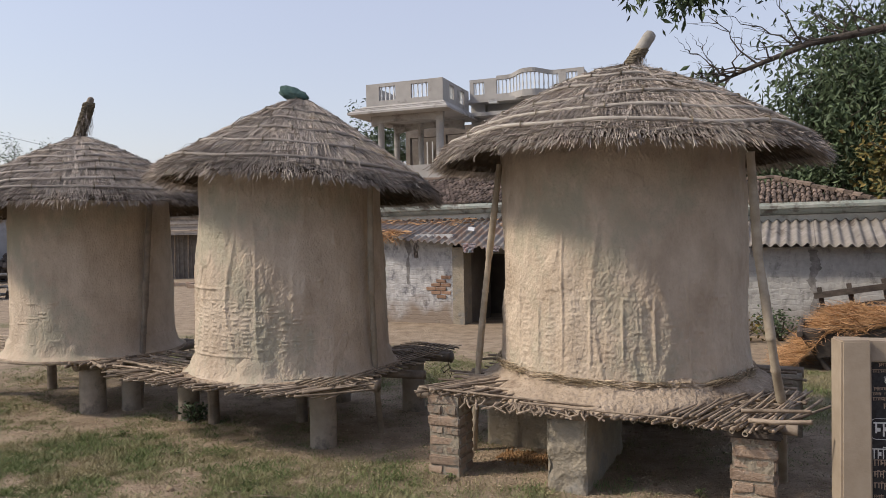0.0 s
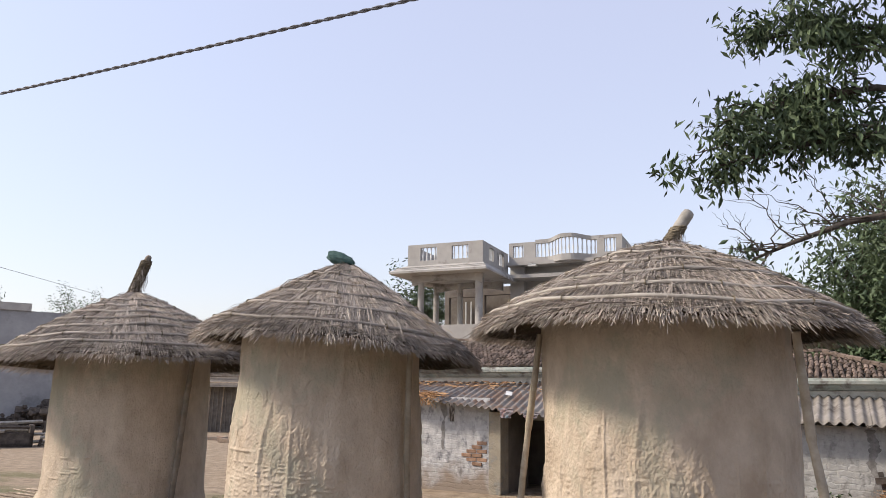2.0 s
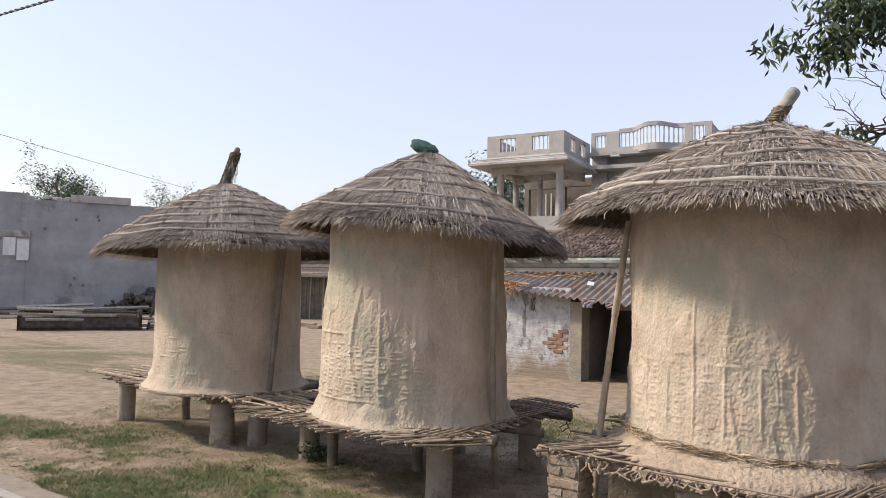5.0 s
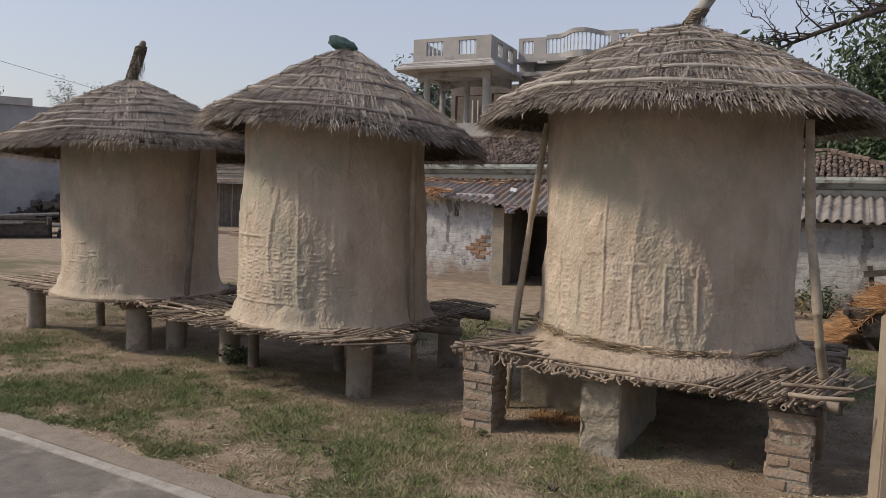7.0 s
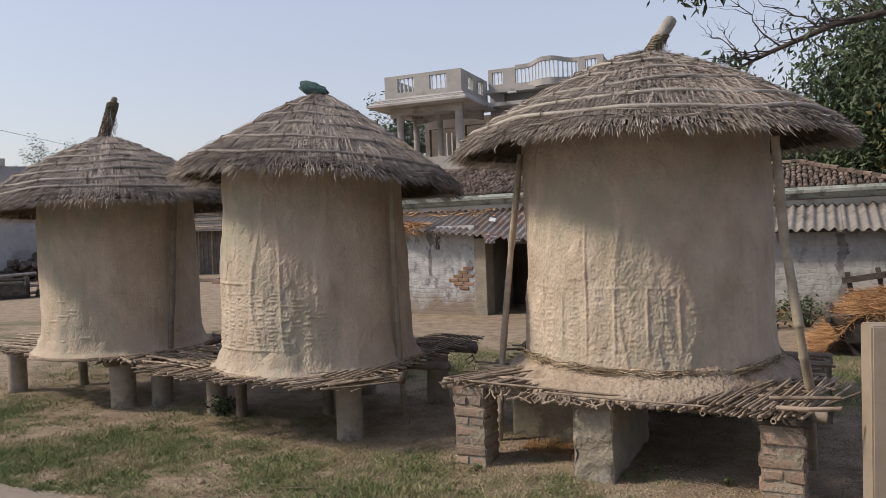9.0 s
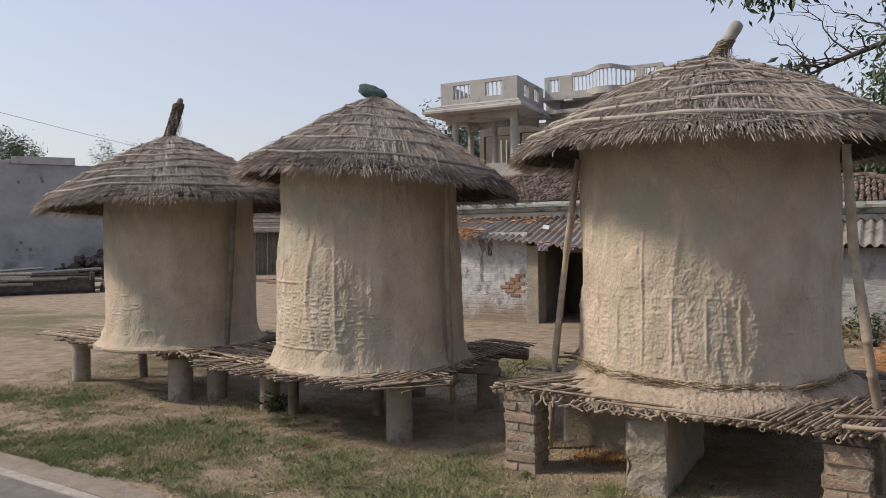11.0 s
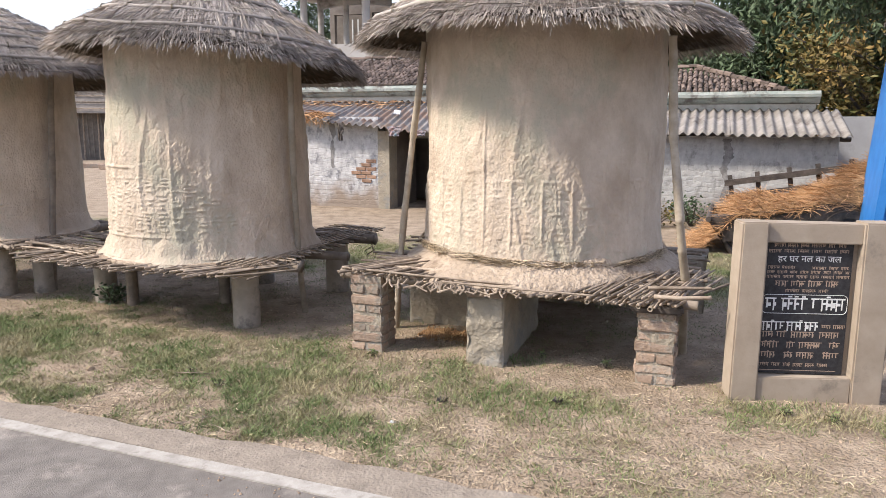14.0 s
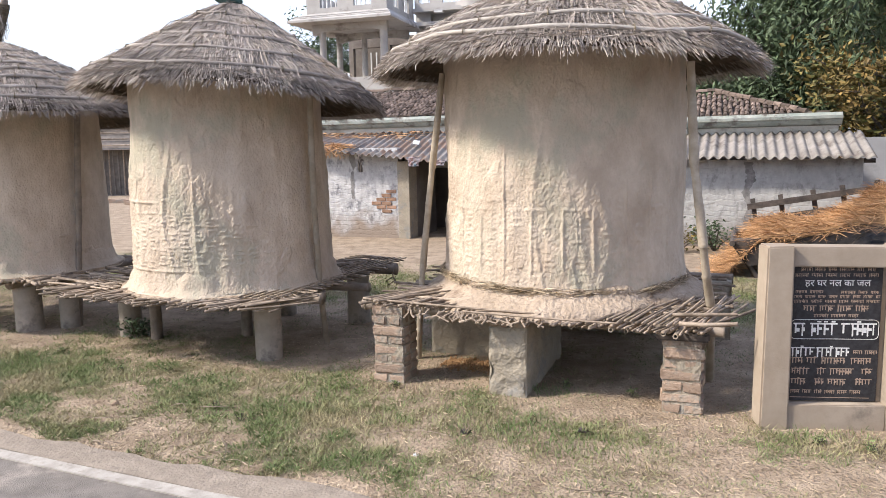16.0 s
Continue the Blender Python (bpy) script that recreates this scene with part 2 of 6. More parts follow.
# ---------------------------------------------------------------- mesh helpers
class Geo:
    """Vertices and faces gathered for one mesh."""

    def __init__(self):
        self.v, self.f = [], []

    def add(self, vs, fs):
        k = len(self.v)
        self.v += [tuple(p) for p in vs]
        self.f += [tuple(i + k for i in f) for f in fs]
        return self

    def box(self, x0, x1, y0, y1, z0, z1):
        vs = [(x, y, z) for z in (z0, z1) for y in (y0, y1) for x in (x0, x1)]
        return self.add(vs, [(0, 2, 3, 1), (4, 5, 7, 6), (0, 1, 5, 4), (2, 6, 7, 3), (0, 4, 6, 2), (1, 3, 7, 5)])

    def tube(self, pts, rad, sides=7):
        pts = [Vector(p) for p in pts]
        n = len(pts)
        rads = rad if isinstance(rad, (list, tuple)) else [rad] * n
        vs, fs, up = [], [], Vector((0, 0, 1))
        for i, p in enumerate(pts):
            d = (pts[min(i + 1, n - 1)] - pts[max(i - 1, 0)]).normalized()
            s = d.cross(up if abs(d.z) < 0.95 else Vector((1, 0, 0))).normalized()
            w = s.cross(d)
            for k in range(sides):
                a = 2 * math.pi * k / sides
                vs.append(p + rads[i] * (math.cos(a) * s + math.sin(a) * w))
        for i in range(n - 1):
            for k in range(sides):
                k2 = (k + 1) % sides
                fs.append((i * sides + k, i * sides + k2, (i + 1) * sides + k2, (i + 1) * sides + k))
        fs += [tuple(range(sides))[::-1], tuple((n - 1) * sides + k for k in range(sides))]
        return self.add(vs, fs)

    def lathe(self, prof, sides=32, wob=None):
        vs, fs = [], []
        for i, (r, z) in enumerate(prof):
            for k in range(sides):
                a = 2 * math.pi * k / sides
                rr = r + (wob(a, z) if wob else 0)
                vs.append((rr * math.cos(a), rr * math.sin(a), z))
        for i in range(len(prof) - 1):
            for k in range(sides):
                k2 = (k + 1) % sides
                fs.append((i * sides + k, i * sides + k2, (i + 1) * sides + k2, (i + 1) * sides + k))
        return self.add(vs, fs)


def mesh_of(name, g, material, smooth=False):
    me = bpy.data.meshes.new(name)
    me.from_pydata(g.v, [], g.f)
    me.materials.append(material)
    if smooth:
        me.polygons.foreach_set("use_smooth", [True] * len(me.polygons))
    me.update()
    return me


def part(name, g, material, parent=None, label="", smooth=False):
    ob = new(name, mesh_of(name, g, material, smooth) if isinstance(g, Geo) else g)
    if parent:
        ob.parent = parent
    if label:
        ob["label"] = label
    return ob


def thing(name, m, label, category, group="", kind=""):
    ob = new(name)
    ob.empty_display_size = 0.1
    ob.matrix_world = m
    return tagged(ob, label, category, group, kind)


def bevelled(x, y, z, bev=0.006, seg=1, jitter=0.0, rng=None):
    """A worn block centred on the origin, as a mesh-ready Geo."""
    bm = bmesh.new()
    bmesh.ops.create_cube(bm, size=1)
    for v in bm.verts:
        v.co = Vector((v.co.x * x, v.co.y * y, v.co.z * z))
        if rng:
            v.co += Vector((rng.uniform(-1, 1), rng.uniform(-1, 1), rng.uniform(-1, 1))) * jitter
    bmesh.ops.bevel(bm, geom=bm.edges[:], offset=bev, segments=seg, affect="EDGES")
    bm.verts.index_update()
    g = Geo().add([v.co for v in bm.verts], [[v.index for v in f.verts] for f in bm.faces])
    bm.free()
    return g


def moved(g, m):
    h = Geo()
    h.v = [tuple(m @ Vector(p)) for p in g.v]
    h.f = list(g.f)
    return h


def bamboo_pts(a, b, r, rng, bow=0.02, nodes=0.28):
    """Points and radii of a bamboo pole with its nodes."""
    a, b = Vector(a), Vector(b)
    length = (b - a).length
    side = Vector((rng.uniform(-1, 1), rng.uniform(-1, 1), rng.uniform(-0.3, 0.3))) * bow
    n = max(2, int(length / nodes))
    pts, rads = [], []
    for i in range(n + 1):
        for d, k in ((-0.012, 1.0), (0.0, 1.16), (0.012, 1.0)):
            t = min(1, max(0, i / n + d / length))
            if pts and (a.lerp(b, t) + side * math.sin(math.pi * t) - pts[-1]).length < 1e-4:
                continue
            pts.append(a.lerp(b, t) + side * math.sin(math.pi * t))
            rads.append(r * k * (1.08 - 0.2 * t))
    return pts, rads


def straws(name, n, base, tip, width, material, parent, label="", kind=""):
    """Many thin blades, each bent once, from arrays of their ends."""
    base, tip = np.asarray(base), np.asarray(tip)
    d = tip - base
    side = np.cross(d, np.array([0, 0, 1.0]) + np.random.normal(0, 0.5, (n, 3)))
    side /= np.linalg.norm(side, axis=1)[:, None] + 1e-9
    w = (width * np.random.uniform(0.6, 1.3, n))[:, None]
    mid = base + d * 0.5 + np.random.normal(0, 1, (n, 3)) * np.linalg.norm(d, axis=1)[:, None] * 0.035
    vs = np.stack([base - side * w / 2, base + side * w / 2, mid - side * w / 2, mid + side * w / 2, tip - side * w * 0.3, tip + side * w * 0.3], 1).reshape(-1, 3)
    i = np.arange(n)[:, None] * 6
    fs = np.concatenate([i + np.array([[0, 1, 3, 2]]), i + np.array([[2, 3, 5, 4]])])
    me = bpy.data.meshes.new(name)
    me.from_pydata(vs.tolist(), [], fs.tolist())
    me.materials.append(material)
    ob = new(name, me)
    if parent:
        ob.parent = parent
    return tagged(ob, label, "", "", kind)


# ---------------------------------------------------------------- ground, road
def soft(lo, hi, x):
    t = min(1, max(0, (x - lo) / (hi - lo)))
    return t * t * (3 - 2 * t)


def grassy(u, v):
    """How much grass grows at (u, v): 0 to 1."""
    n = noise.noise((u * 0.55, v * 0.75, 3.1)) * 0.55 + noise.noise((u * 1.9, v * 2.1, 8.2)) * 0.4 + noise.noise((u * 6, v * 6, 1.2)) * 0.25
    belt = soft(2.84, 3.0, v + 0.25 * noise.noise((u * 1.3, 2.2, 0))) * (1 - soft(9.3, 10.2, v))
    belt *= 1 - 0.58 * soft(4.15, 4.5, v + 0.3 * noise.noise((u * 1.7, 6.1, 0))) * (1 - soft(6.4, 7.0, v))
    belt *= 1 - 0.62 * soft(-2.6, -0.6, u) * (1 - soft(3.6, 4.3, v))
    n += 0.30 * noise.noise((u * 13, v * 13, 5.5))
    return max(0.0, min(1.0, belt * (0.56 + 1.5 * n)))


def ground_z(u, v):
    h = 0.012 * noise.noise((u * 1.1, v * 1.1, 0.4)) + 0.006 * noise.noise((u * 5, v * 5, 2.0))
    return h * soft(2.9, 3.4, v) - 0.035 * (1 - soft(2.85, 2.95, v))


def build_ground():
    us = np.concatenate([[-1500, -700, -300, -140, -80, -50, -36, -28], np.arange(-22, -9, 0.5), np.arange(-9, 5, 0.09), np.arange(5, 16, 0.5), [20, 28, 40, 60, 100, 300, 700, 1500]])
    vs_ = np.concatenate([[-1500, -600, -200, -80, -40, -20, -10, -6, -4, -2, 0, 2], np.arange(2.6, 8, 0.09), np.arange(8, 14, 0.3), np.arange(14, 40, 2.0), [46, 60, 90, 150, 300, 700, 1500]])
    verts, cols = [], []
    for v in vs_:
        for u in us:
            p = uv(u, v, ground_z(u, v))
            verts.append(tuple(p))
            cols.append(grassy(u, v))
    nu = len(us)
    faces = [(j * nu + i, j * nu + i + 1, (j + 1) * nu + i + 1, (j + 1) * nu + i) for j in range(len(vs_) - 1) for i in range(nu - 1)]
    m = mat("dry_soil", (0.235, 0.178, 0.122), (0.41, 0.325, 0.235), 4.0, 0.97, 1.0, 48, c3=(0.175, 0.127, 0.088), c3scale=13, c3at=0.56, dist=0.03)
    n, l = m.node_tree.nodes, m.node_tree.links
    at_ = n.new("ShaderNodeAttribute")
    at_.attribute_name = "growth"
    fine = n.new("ShaderNodeTexNoise")
    fine.inputs["Scale"].default_value, fine.inputs["Detail"].default_value = 16, 6
    l.new(n["Texture Coordinate"].outputs["Object"], fine.inputs["Vector"])
    ml = n.new("ShaderNodeMath")
    ml.operation = "MULTIPLY"
    l.new(at_.outputs["Fac"], ml.inputs[0])
    l.new(fine.outputs["Fac"], ml.inputs[1])
    mr = n.new("ShaderNodeMapRange")
    mr.inputs["From Min"].default_value, mr.inputs["From Max"].default_value, mr.inputs["To Max"].default_value = 0.12, 0.5, 0.85
    l.new(ml.outputs[0], mr.inputs["Value"])
    mx = n.new("ShaderNodeMix")
    mx.data_type = "RGBA"
    mx.inputs[7].default_value = (0.135, 0.135, 0.06, 1)
    b = n["Principled BSDF"]
    l.new(mr.outputs["Result"], mx.inputs[0])
    l.new(b.inputs["Base Color"].links[0].from_socket, mx.inputs[6])
    l.new(mx.outputs[2], b.inputs["Base Color"])
    g = Geo()
    g.v, g.f = verts, faces
    ob = part("ground", g, m, smooth=True)
    ob.data.attributes.new("growth", "FLOAT", "POINT").data.foreach_set("value", cols)
    tagged(ob, "dry sandy village ground with patchy grass", "ground", kind="structure")


build_ground()


def strip(name, v0, v1, z, material, label, wob0=0.0, wob1=0.0, step=0.15, u0=-40, u1=30):
    g = Geo()
    us = np.concatenate([[-600, -200, -90], np.arange(u0, -9, 2.0), np.arange(-9, 4, step), np.arange(4, u1, 2.0), [60, 200, 600]])
    for u in us:
        bend = -0.055 * soft(-5.0, -1.0, u)
        a = bend + v0 + wob0 * (noise.noise((u * 1.4, 1.5, v0)) + 0.6 * noise.noise((u * 6, 4.5, v0)))
        b = bend + v1 + wob1 * (noise.noise((u * 1.4, 7.5, v1)) + 0.6 * noise.noise((u * 6, 9.5, v1)))
        g.v += [tuple(uv(u, a, z - 0.05)), tuple(uv(u, a, z)), tuple(uv(u, b, z)), tuple(uv(u, b, z - 0.05))]
    for i in range(len(us) - 1):
        for k in range(3):
            g.f.append((i * 4 + k, i * 4 + 4 + k, i * 4 + 5 + k, i * 4 + 1 + k))
    return tagged(part(name, g, material), label, name, kind="structure")


strip("road", -4.2, 2.89, 0.0, M_ASPHALT, "worn grey asphalt village road with a dusty edge", 0, 0.05)
tagged(strip("verge", 2.70, 2.93, 0.004, M_DUST, "pale dust lying over the edge of the asphalt", 0.02, 0.10), category="verge")
tagged(strip("road_line", 2.61, 2.695, 0.008, M_LINE, "worn white edge line on the road", 0.008, 0.008), category="road marking")


def build_grass():
    base, tip = [], []
    rng = random.Random(5)
    count = 0
    while count < 230000:
        u, v = rng.uniform(-9.5, 3.0), 2.86 + 6.6 * rng.random() ** 1.7
        gr = grassy(u, v)
        if rng.random() > max(0, gr - 0.12) * 1.5:
            continue
        p = uv(u, v, ground_z(u, v) - 0.003)
        h = rng.uniform(0.008, 0.032) * (0.5 + gr)
        base.append(p)
        tip.append(p + Vector((rng.gauss(0, 0.8), rng.gauss(0, 0.8), 1)) * h)
        count += 1
    for cu, cv, su, n in ((0.75, 4.28, 0.28, 900), (1.3, 4.3, 0.3, 700), (0.35, 4.25, 0.12, 250), (-1.15, 4.62, 0.15, 160), (-2.05, 4.33, 0.2, 200), (-0.9, 3.95, 0.35, 800), (-1.9, 3.75, 0.4, 900), (-0.75, 3.7, 0.3, 500)):
        for _ in range(n):      # taller tufts
            u, v = rng.gauss(cu, su), rng.gauss(cv, 0.07 if n < 300 else 0.1)
            p = uv(u, v, ground_z(u, v) - 0.003)
            base.append(p)
            tip.append(p + Vector((rng.gauss(0, 0.6), rng.gauss(0, 0.6), 1)) * rng.uniform(0.015, 0.05))
            count += 1
    tagged(straws("grass", count, base, tip, 0.0036, M_GRASS, None, "short patchy green and dry grass", "stuff"), category="grass")
    base, tip = [], []
    for _ in range(26000):      # dry bits of stalk lying about
        u, v = rng.uniform(-9.0, 3.0), 2.9 + 3.6 * rng.random() ** 1.5
        p = uv(u, v, ground_z(u, v) + rng.uniform(0.002, 0.012))
        a, ln = rng.uniform(0, 6.283), rng.uniform(0.012, 0.05)
        base.append(p)
        tip.append(p + Vector((math.cos(a) * ln, math.sin(a) * ln, rng.gauss(0.001, 0.005))))
    tagged(straws("dry_litter", len(base), base, tip, 0.004, M_LITTER, None, "bits of pale dry stalk scattered over the grass", "stuff"), category="litter")


build_grass()

# unseen plain wall added across the road to cut low sky light
gw = Geo().box(-3.0, 30.0, -6.3, -6.0, -0.1, 5.2)
gw = part("sky_blocking_wall", gw, M_GREYWALL)
gw.matrix_world = at(0, 0)
tagged(gw, "plain grey wall added unseen across the road to block sky light", "wall", kind="structure")

# ---------------------------------------------------------------- granaries
def granary(u, v, label, R, z0, z1, apex, eave_r, eave_z, tilt, lean, hoops, hoop_mat, marks, seed, n_straw, power=1.4, skirt=0.12, back=0.0, shift=0.0):
    """A round mud granary: body, mud skirt, thatched roof with bamboo hoops. apex, eave in metres above ground."""
    rng = random.Random(seed)
    np.random.seed(seed)
    g0 = thing("granary", at(u, v), label, "granary", "row of mud granaries")
    # body with uneven wall, ribs and hand strokes in the plaster
    nz_ = 240
    g = Geo()
    strokes = []
    if marks == "strokes":
        for k in range(15):      # finger marks in upright rows
            a0 = -2.4 + 0.128 * k + rng.uniform(-0.02, 0.02)
            z = z0 + 0.19 + rng.uniform(0, 0.05)
            while z < z0 + 0.62 - 0.02 * max(0, k - 8):
                if rng.random() < (0.8 if k < 9 else 0.4):
                    strokes.append((a0 + rng.uniform(-0.02, 0.02), z, rng.uniform(0.022, 0.045), rng.uniform(0.006, 0.009)))
                z += rng.uniform(0.022, 0.045)
    elif marks == "ribs":
        for k in range(11):
            z = z0 + 0.17
            while z < z0 + 0.60:
                if rng.random() < (0.85 if k < 4 else 0.5):
                    strokes.append((-2.75 + 0.235 * (k + 0.5) + rng.uniform(-0.02, 0.02), z, rng.uniform(0.022, 0.04), rng.uniform(0.005, 0.008)))
                z += rng.uniform(0.03, 0.055)
    else:
        for _ in range(40):
            strokes.append((rng.uniform(-2.6, 0.0), z0 + 0.1 + 0.5 * rng.random(), rng.uniform(0.03, 0.08), rng.uniform(0.006, 0.01)))
    aa = np.concatenate([np.linspace(-3.35, 0.35, 560, endpoint=False), np.linspace(0.35, 2 * math.pi - 3.35, 60, endpoint=False)])
    na = len(aa)
    disp = np.zeros((nz_ + 1, na))
    zz = np.linspace(z0, z1, nz_ + 1)
    for a, z, w, h in strokes:
        da = (aa - a) * R / w
        dz = (zz - z) / h
        disp += (0.005 if marks == 'ribs' else 0.0062) * np.outer(np.exp(-dz ** 4), np.exp(-da ** 4))
    if marks == "ribs":
        for k in range(11):
            a = -2.75 + 0.235 * k + rng.uniform(-0.03, 0.03)
            top = z0 + 0.62 + rng.choice([-0.12, 0.0, 0.05, 0.25, 0.45])
            disp += 0.0085 * np.outer(1 / (1 + np.exp(-(zz - z0 - 0.13 - rng.uniform(0, 0.15)) / 0.02)) / (1 + np.exp((zz - top) / 0.02)), np.exp(-((aa - a) * R / 0.0095) ** 4))
        disp += 0.0045 * np.outer(np.exp(-((zz - z0 - 0.64) / 0.010) ** 2), np.clip(0.5 + 0.8 * np.sin(aa * 5 + 1) * np.sin(aa * 13), 0, 1))
    if marks == "strokes":
        disp += 0.012 * np.outer(np.exp(-((zz - z0 - 0.70) / 0.009) ** 2), np.exp(-((aa + 2.0) / 0.30) ** 4))
        disp += 0.010 * np.outer(np.exp(-((zz - z0 - 0.17) / 0.009) ** 2), np.exp(-((aa + 1.7) / 0.45) ** 4))
    for i, z in enumerate(zz):
        t = (z - z0) / (z1 - z0)
        base_r = R * (1.0 - 0.035 * t + 0.012 * math.sin(t * 5 + seed)) + 0.05 * math.exp(-(t / 0.05) ** 1.0)
        for k, a in enumerate(aa):
            p = (math.cos(a) * R, math.sin(a) * R, z)
            low = (1 - 0.75 * soft(0.35, 0.7, t)) * (0.4 if marks == 'plain' else 1)
            d = 0.016 * noise.noise((p[0] * 2.2 + seed, p[1] * 2.2, z * 1.6)) + 0.005 * noise.noise((p[0] * 8, p[1] * 8 + seed, z * 5))
            d += 0.007 * noise.noise((p[0] * 9, p[1] * 9, z * 1.1 + seed)) + 0.0035 * noise.noise((p[0] * 22, p[1] * 22, z * 3))
            d += low * 0.0028 * noise.noise((p[0] * 26, p[1] * 26, z * 22 + seed)) + low * 0.0034 * noise.noise((p[0] * 60, p[1] * 60, z * 60))
            crack = 1 - abs(noise.noise((p[0] * 3.4 + seed, p[1] * 3.4, z * 0.9)))
            d += 0.008 * max(0.0, crack - 0.86) / 0.14 * (0.35 + 0.65 * (marks != 'plain'))
            flake = noise.noise((p[0] * 3.1, p[1] * 3.1 + 7 * seed, z * 2.3)) + 0.5 * noise.noise((p[0] * 11, p[1] * 11, z * 7 + seed))
            d += 0.006 * soft(0.08, 0.16, flake) * (1 if marks != 'plain' else 0.5)
            d += low * 0.004 * abs(noise.noise((p[0] * 15, p[1] * 15, z * 15 + 2)))
            r = base_r + d + disp[i, k]
            g.v.append((r * math.cos(a), r * math.sin(a), z))
    for i in range(nz_):
        for k in range(na):
            k2 = (k + 1) % na
            g.f.append((i * na + k, i * na + k2, (i + 1) * na + k2, (i + 1) * na + k))
    part("body", g, M_MUD, g0, "hand-plastered mud wall with finger marks", smooth=True)
    # mud skirt spreading over the platform
    def wob(a, z):
        p = (math.cos(a) * 2, math.sin(a) * 2, seed)
        front = 0.075 * math.exp(-((((a + math.pi) % (2 * math.pi) - math.pi) + 1.95) / 0.75) ** 2) * max(0, 1 - (z - z0) / 0.06) if marks == 'ribs' else 0
        return front + 0.05 * noise.noise(p) + 0.03 * noise.noise((p[0] * 3, p[1] * 3, seed)) + 0.014 * noise.noise((p[0] * 11, p[1] * 11, z * 30))
    if marks == "ribs":
        prof = [(R + skirt, z0 - 0.05), (R + skirt, z0 - 0.02), (R + skirt * 0.93, z0 + 0.012), (R + skirt * 0.6, z0 + 0.035), (R + skirt * 0.4, z0 + 0.055), (R + skirt * 0.22, z0 + 0.085), (R + 0.012, z0 + 0.12), (R - 0.03, z0 + 0.15)]
    else:
        prof = [(R + skirt, z0 - 0.05), (R + skirt, z0 - 0.03), (R + skirt * 0.75, z0 - 0.008), (R + skirt * 0.5, z0 + 0.012), (R + skirt * 0.34, z0 + 0.035), (R + skirt * 0.24, z0 + 0.06), (R + skirt * 0.16, z0 + 0.10), (R - 0.02, z0 + 0.16)]
    part("skirt", Geo().lathe(prof, 180, wob), M_MUDBASE if marks == "ribs" else M_MUD, g0, "rough mud skirt round the foot", smooth=True)
    part("floor", Geo().lathe([(0.001, z0 - 0.012), (R + skirt + 0.02, z0 - 0.016), (R + skirt + 0.02, z0 - 0.034), (0.001, z0 - 0.034)], 48), M_MUDBASE, g0, "mud floor spread over the canes")
    # straw rope pressed into the mud round the foot
    if marks == "ribs":
        b2, t2 = [], []
        for _ in range(2400):
            a = rng.uniform(-3.0, -0.15)
            if noise.noise((a * 3.3, seed, 0.7)) < -0.2 + 0.3 * rng.random() ** 2:
                continue
            q = R + 0.03 + rng.gauss(0, 0.008)
            p = Vector((q * math.cos(a), q * math.sin(a), z0 + 0.118 + 0.02 * math.sin(a * 1.7) + 0.008 * math.sin(a * 40) * rng.choice((-1, 1)) + rng.gauss(0, 0.010)))
            b2.append(p)
            t2.append(p + Vector((-math.sin(a), math.cos(a), 0)) * rng.gauss(0, 0.10) + Vector((math.cos(a), math.sin(a), 0)) * rng.uniform(0, 0.015) + Vector((0, 0, rng.gauss(-0.01, 0.012))))
        straws("straw_band", len(b2), b2, t2, 0.005, M_LITTER, g0, "straw pressed into the mud", "stuff")
    # roof shell
    H = apex - eave_z

    def surf(r, a, lift=0.0):
        z = apex - H * (max(r, 0.001) / eave_r) ** power + r * (tilt * math.cos(a - 0.44) - back * math.sin(a - 0.44))
        z += 0.022 * noise.noise((r * 2 * math.cos(a) + seed, r * 2 * math.sin(a), 4.0))
        off = shift + lean * max(0, 1 - r / eave_r)
        return Vector((r * math.cos(a) + off * 0.9, r * math.sin(a) + off * 0.44, z + lift))

    sh = Geo()
    rs = [0.02, 0.15, 0.3, 0.5, 0.7, 0.85, 1.0]
    ns = 64
    for lay, lf in (("top", 0.0), ("under", -0.14)):
        for q in rs:
            for k in range(ns):
                sh.v.append(tuple(surf(q * eave_r * (0.94 if lay == "under" else 0.965), 2 * math.pi * k / ns, lf * (1.0 - 0.72 * q) - 0.014)))
    nr = len(rs)
    for lay in (0, 1):
        for i in range(nr - 1):
            for k in range(ns):
                k2 = (k + 1) % ns
                b = lay * nr * ns
                q = (b + i * ns + k, b + i * ns + k2, b + (i + 1) * ns + k2, b + (i + 1) * ns + k)
                sh.f.append(q[::-1] if lay == 0 else q)
    for k in range(ns):
        k2 = (k + 1) % ns
        sh.f.append(((nr - 1) * ns + k, (nr - 1) * ns + k2, nr * ns + (nr - 1) * ns + k2, nr * ns + (nr - 1) * ns + k))
    # shell is coloured dark to stand for shade beneath the straw
    roof = part("roof", sh, M_THATCHSHADE, g0, "thatched straw roof, grey and weathered, over a shell coloured as shade", smooth=True)
    # straw laid in courses down the slope
    base, tip = [], []
    for _ in range(n_straw):
        q = math.sqrt(rng.uniform(0.0, 1.0))
        c = math.ceil(q * 9) / 9
        q = min(1.0, 0.75 * q + 0.25 * c)
        a = rng.uniform(0, 2 * math.pi)
        ln = rng.uniform(0.16, 0.36)
        r1 = q * eave_r + rng.gauss(0, 0.02)
        r0 = max(0.02, r1 - ln)
        da = rng.gauss(0, 0.06) / max(0.25, q)
        if rng.random() < 0.07:
            da *= 2.5
        b = surf(r0, a, 0.004 + rng.random() * 0.012)
        t = surf(r1, a + da * ln / max(0.2, r1) * 2.2, 0.012 + abs(rng.gauss(0, 0.014)))
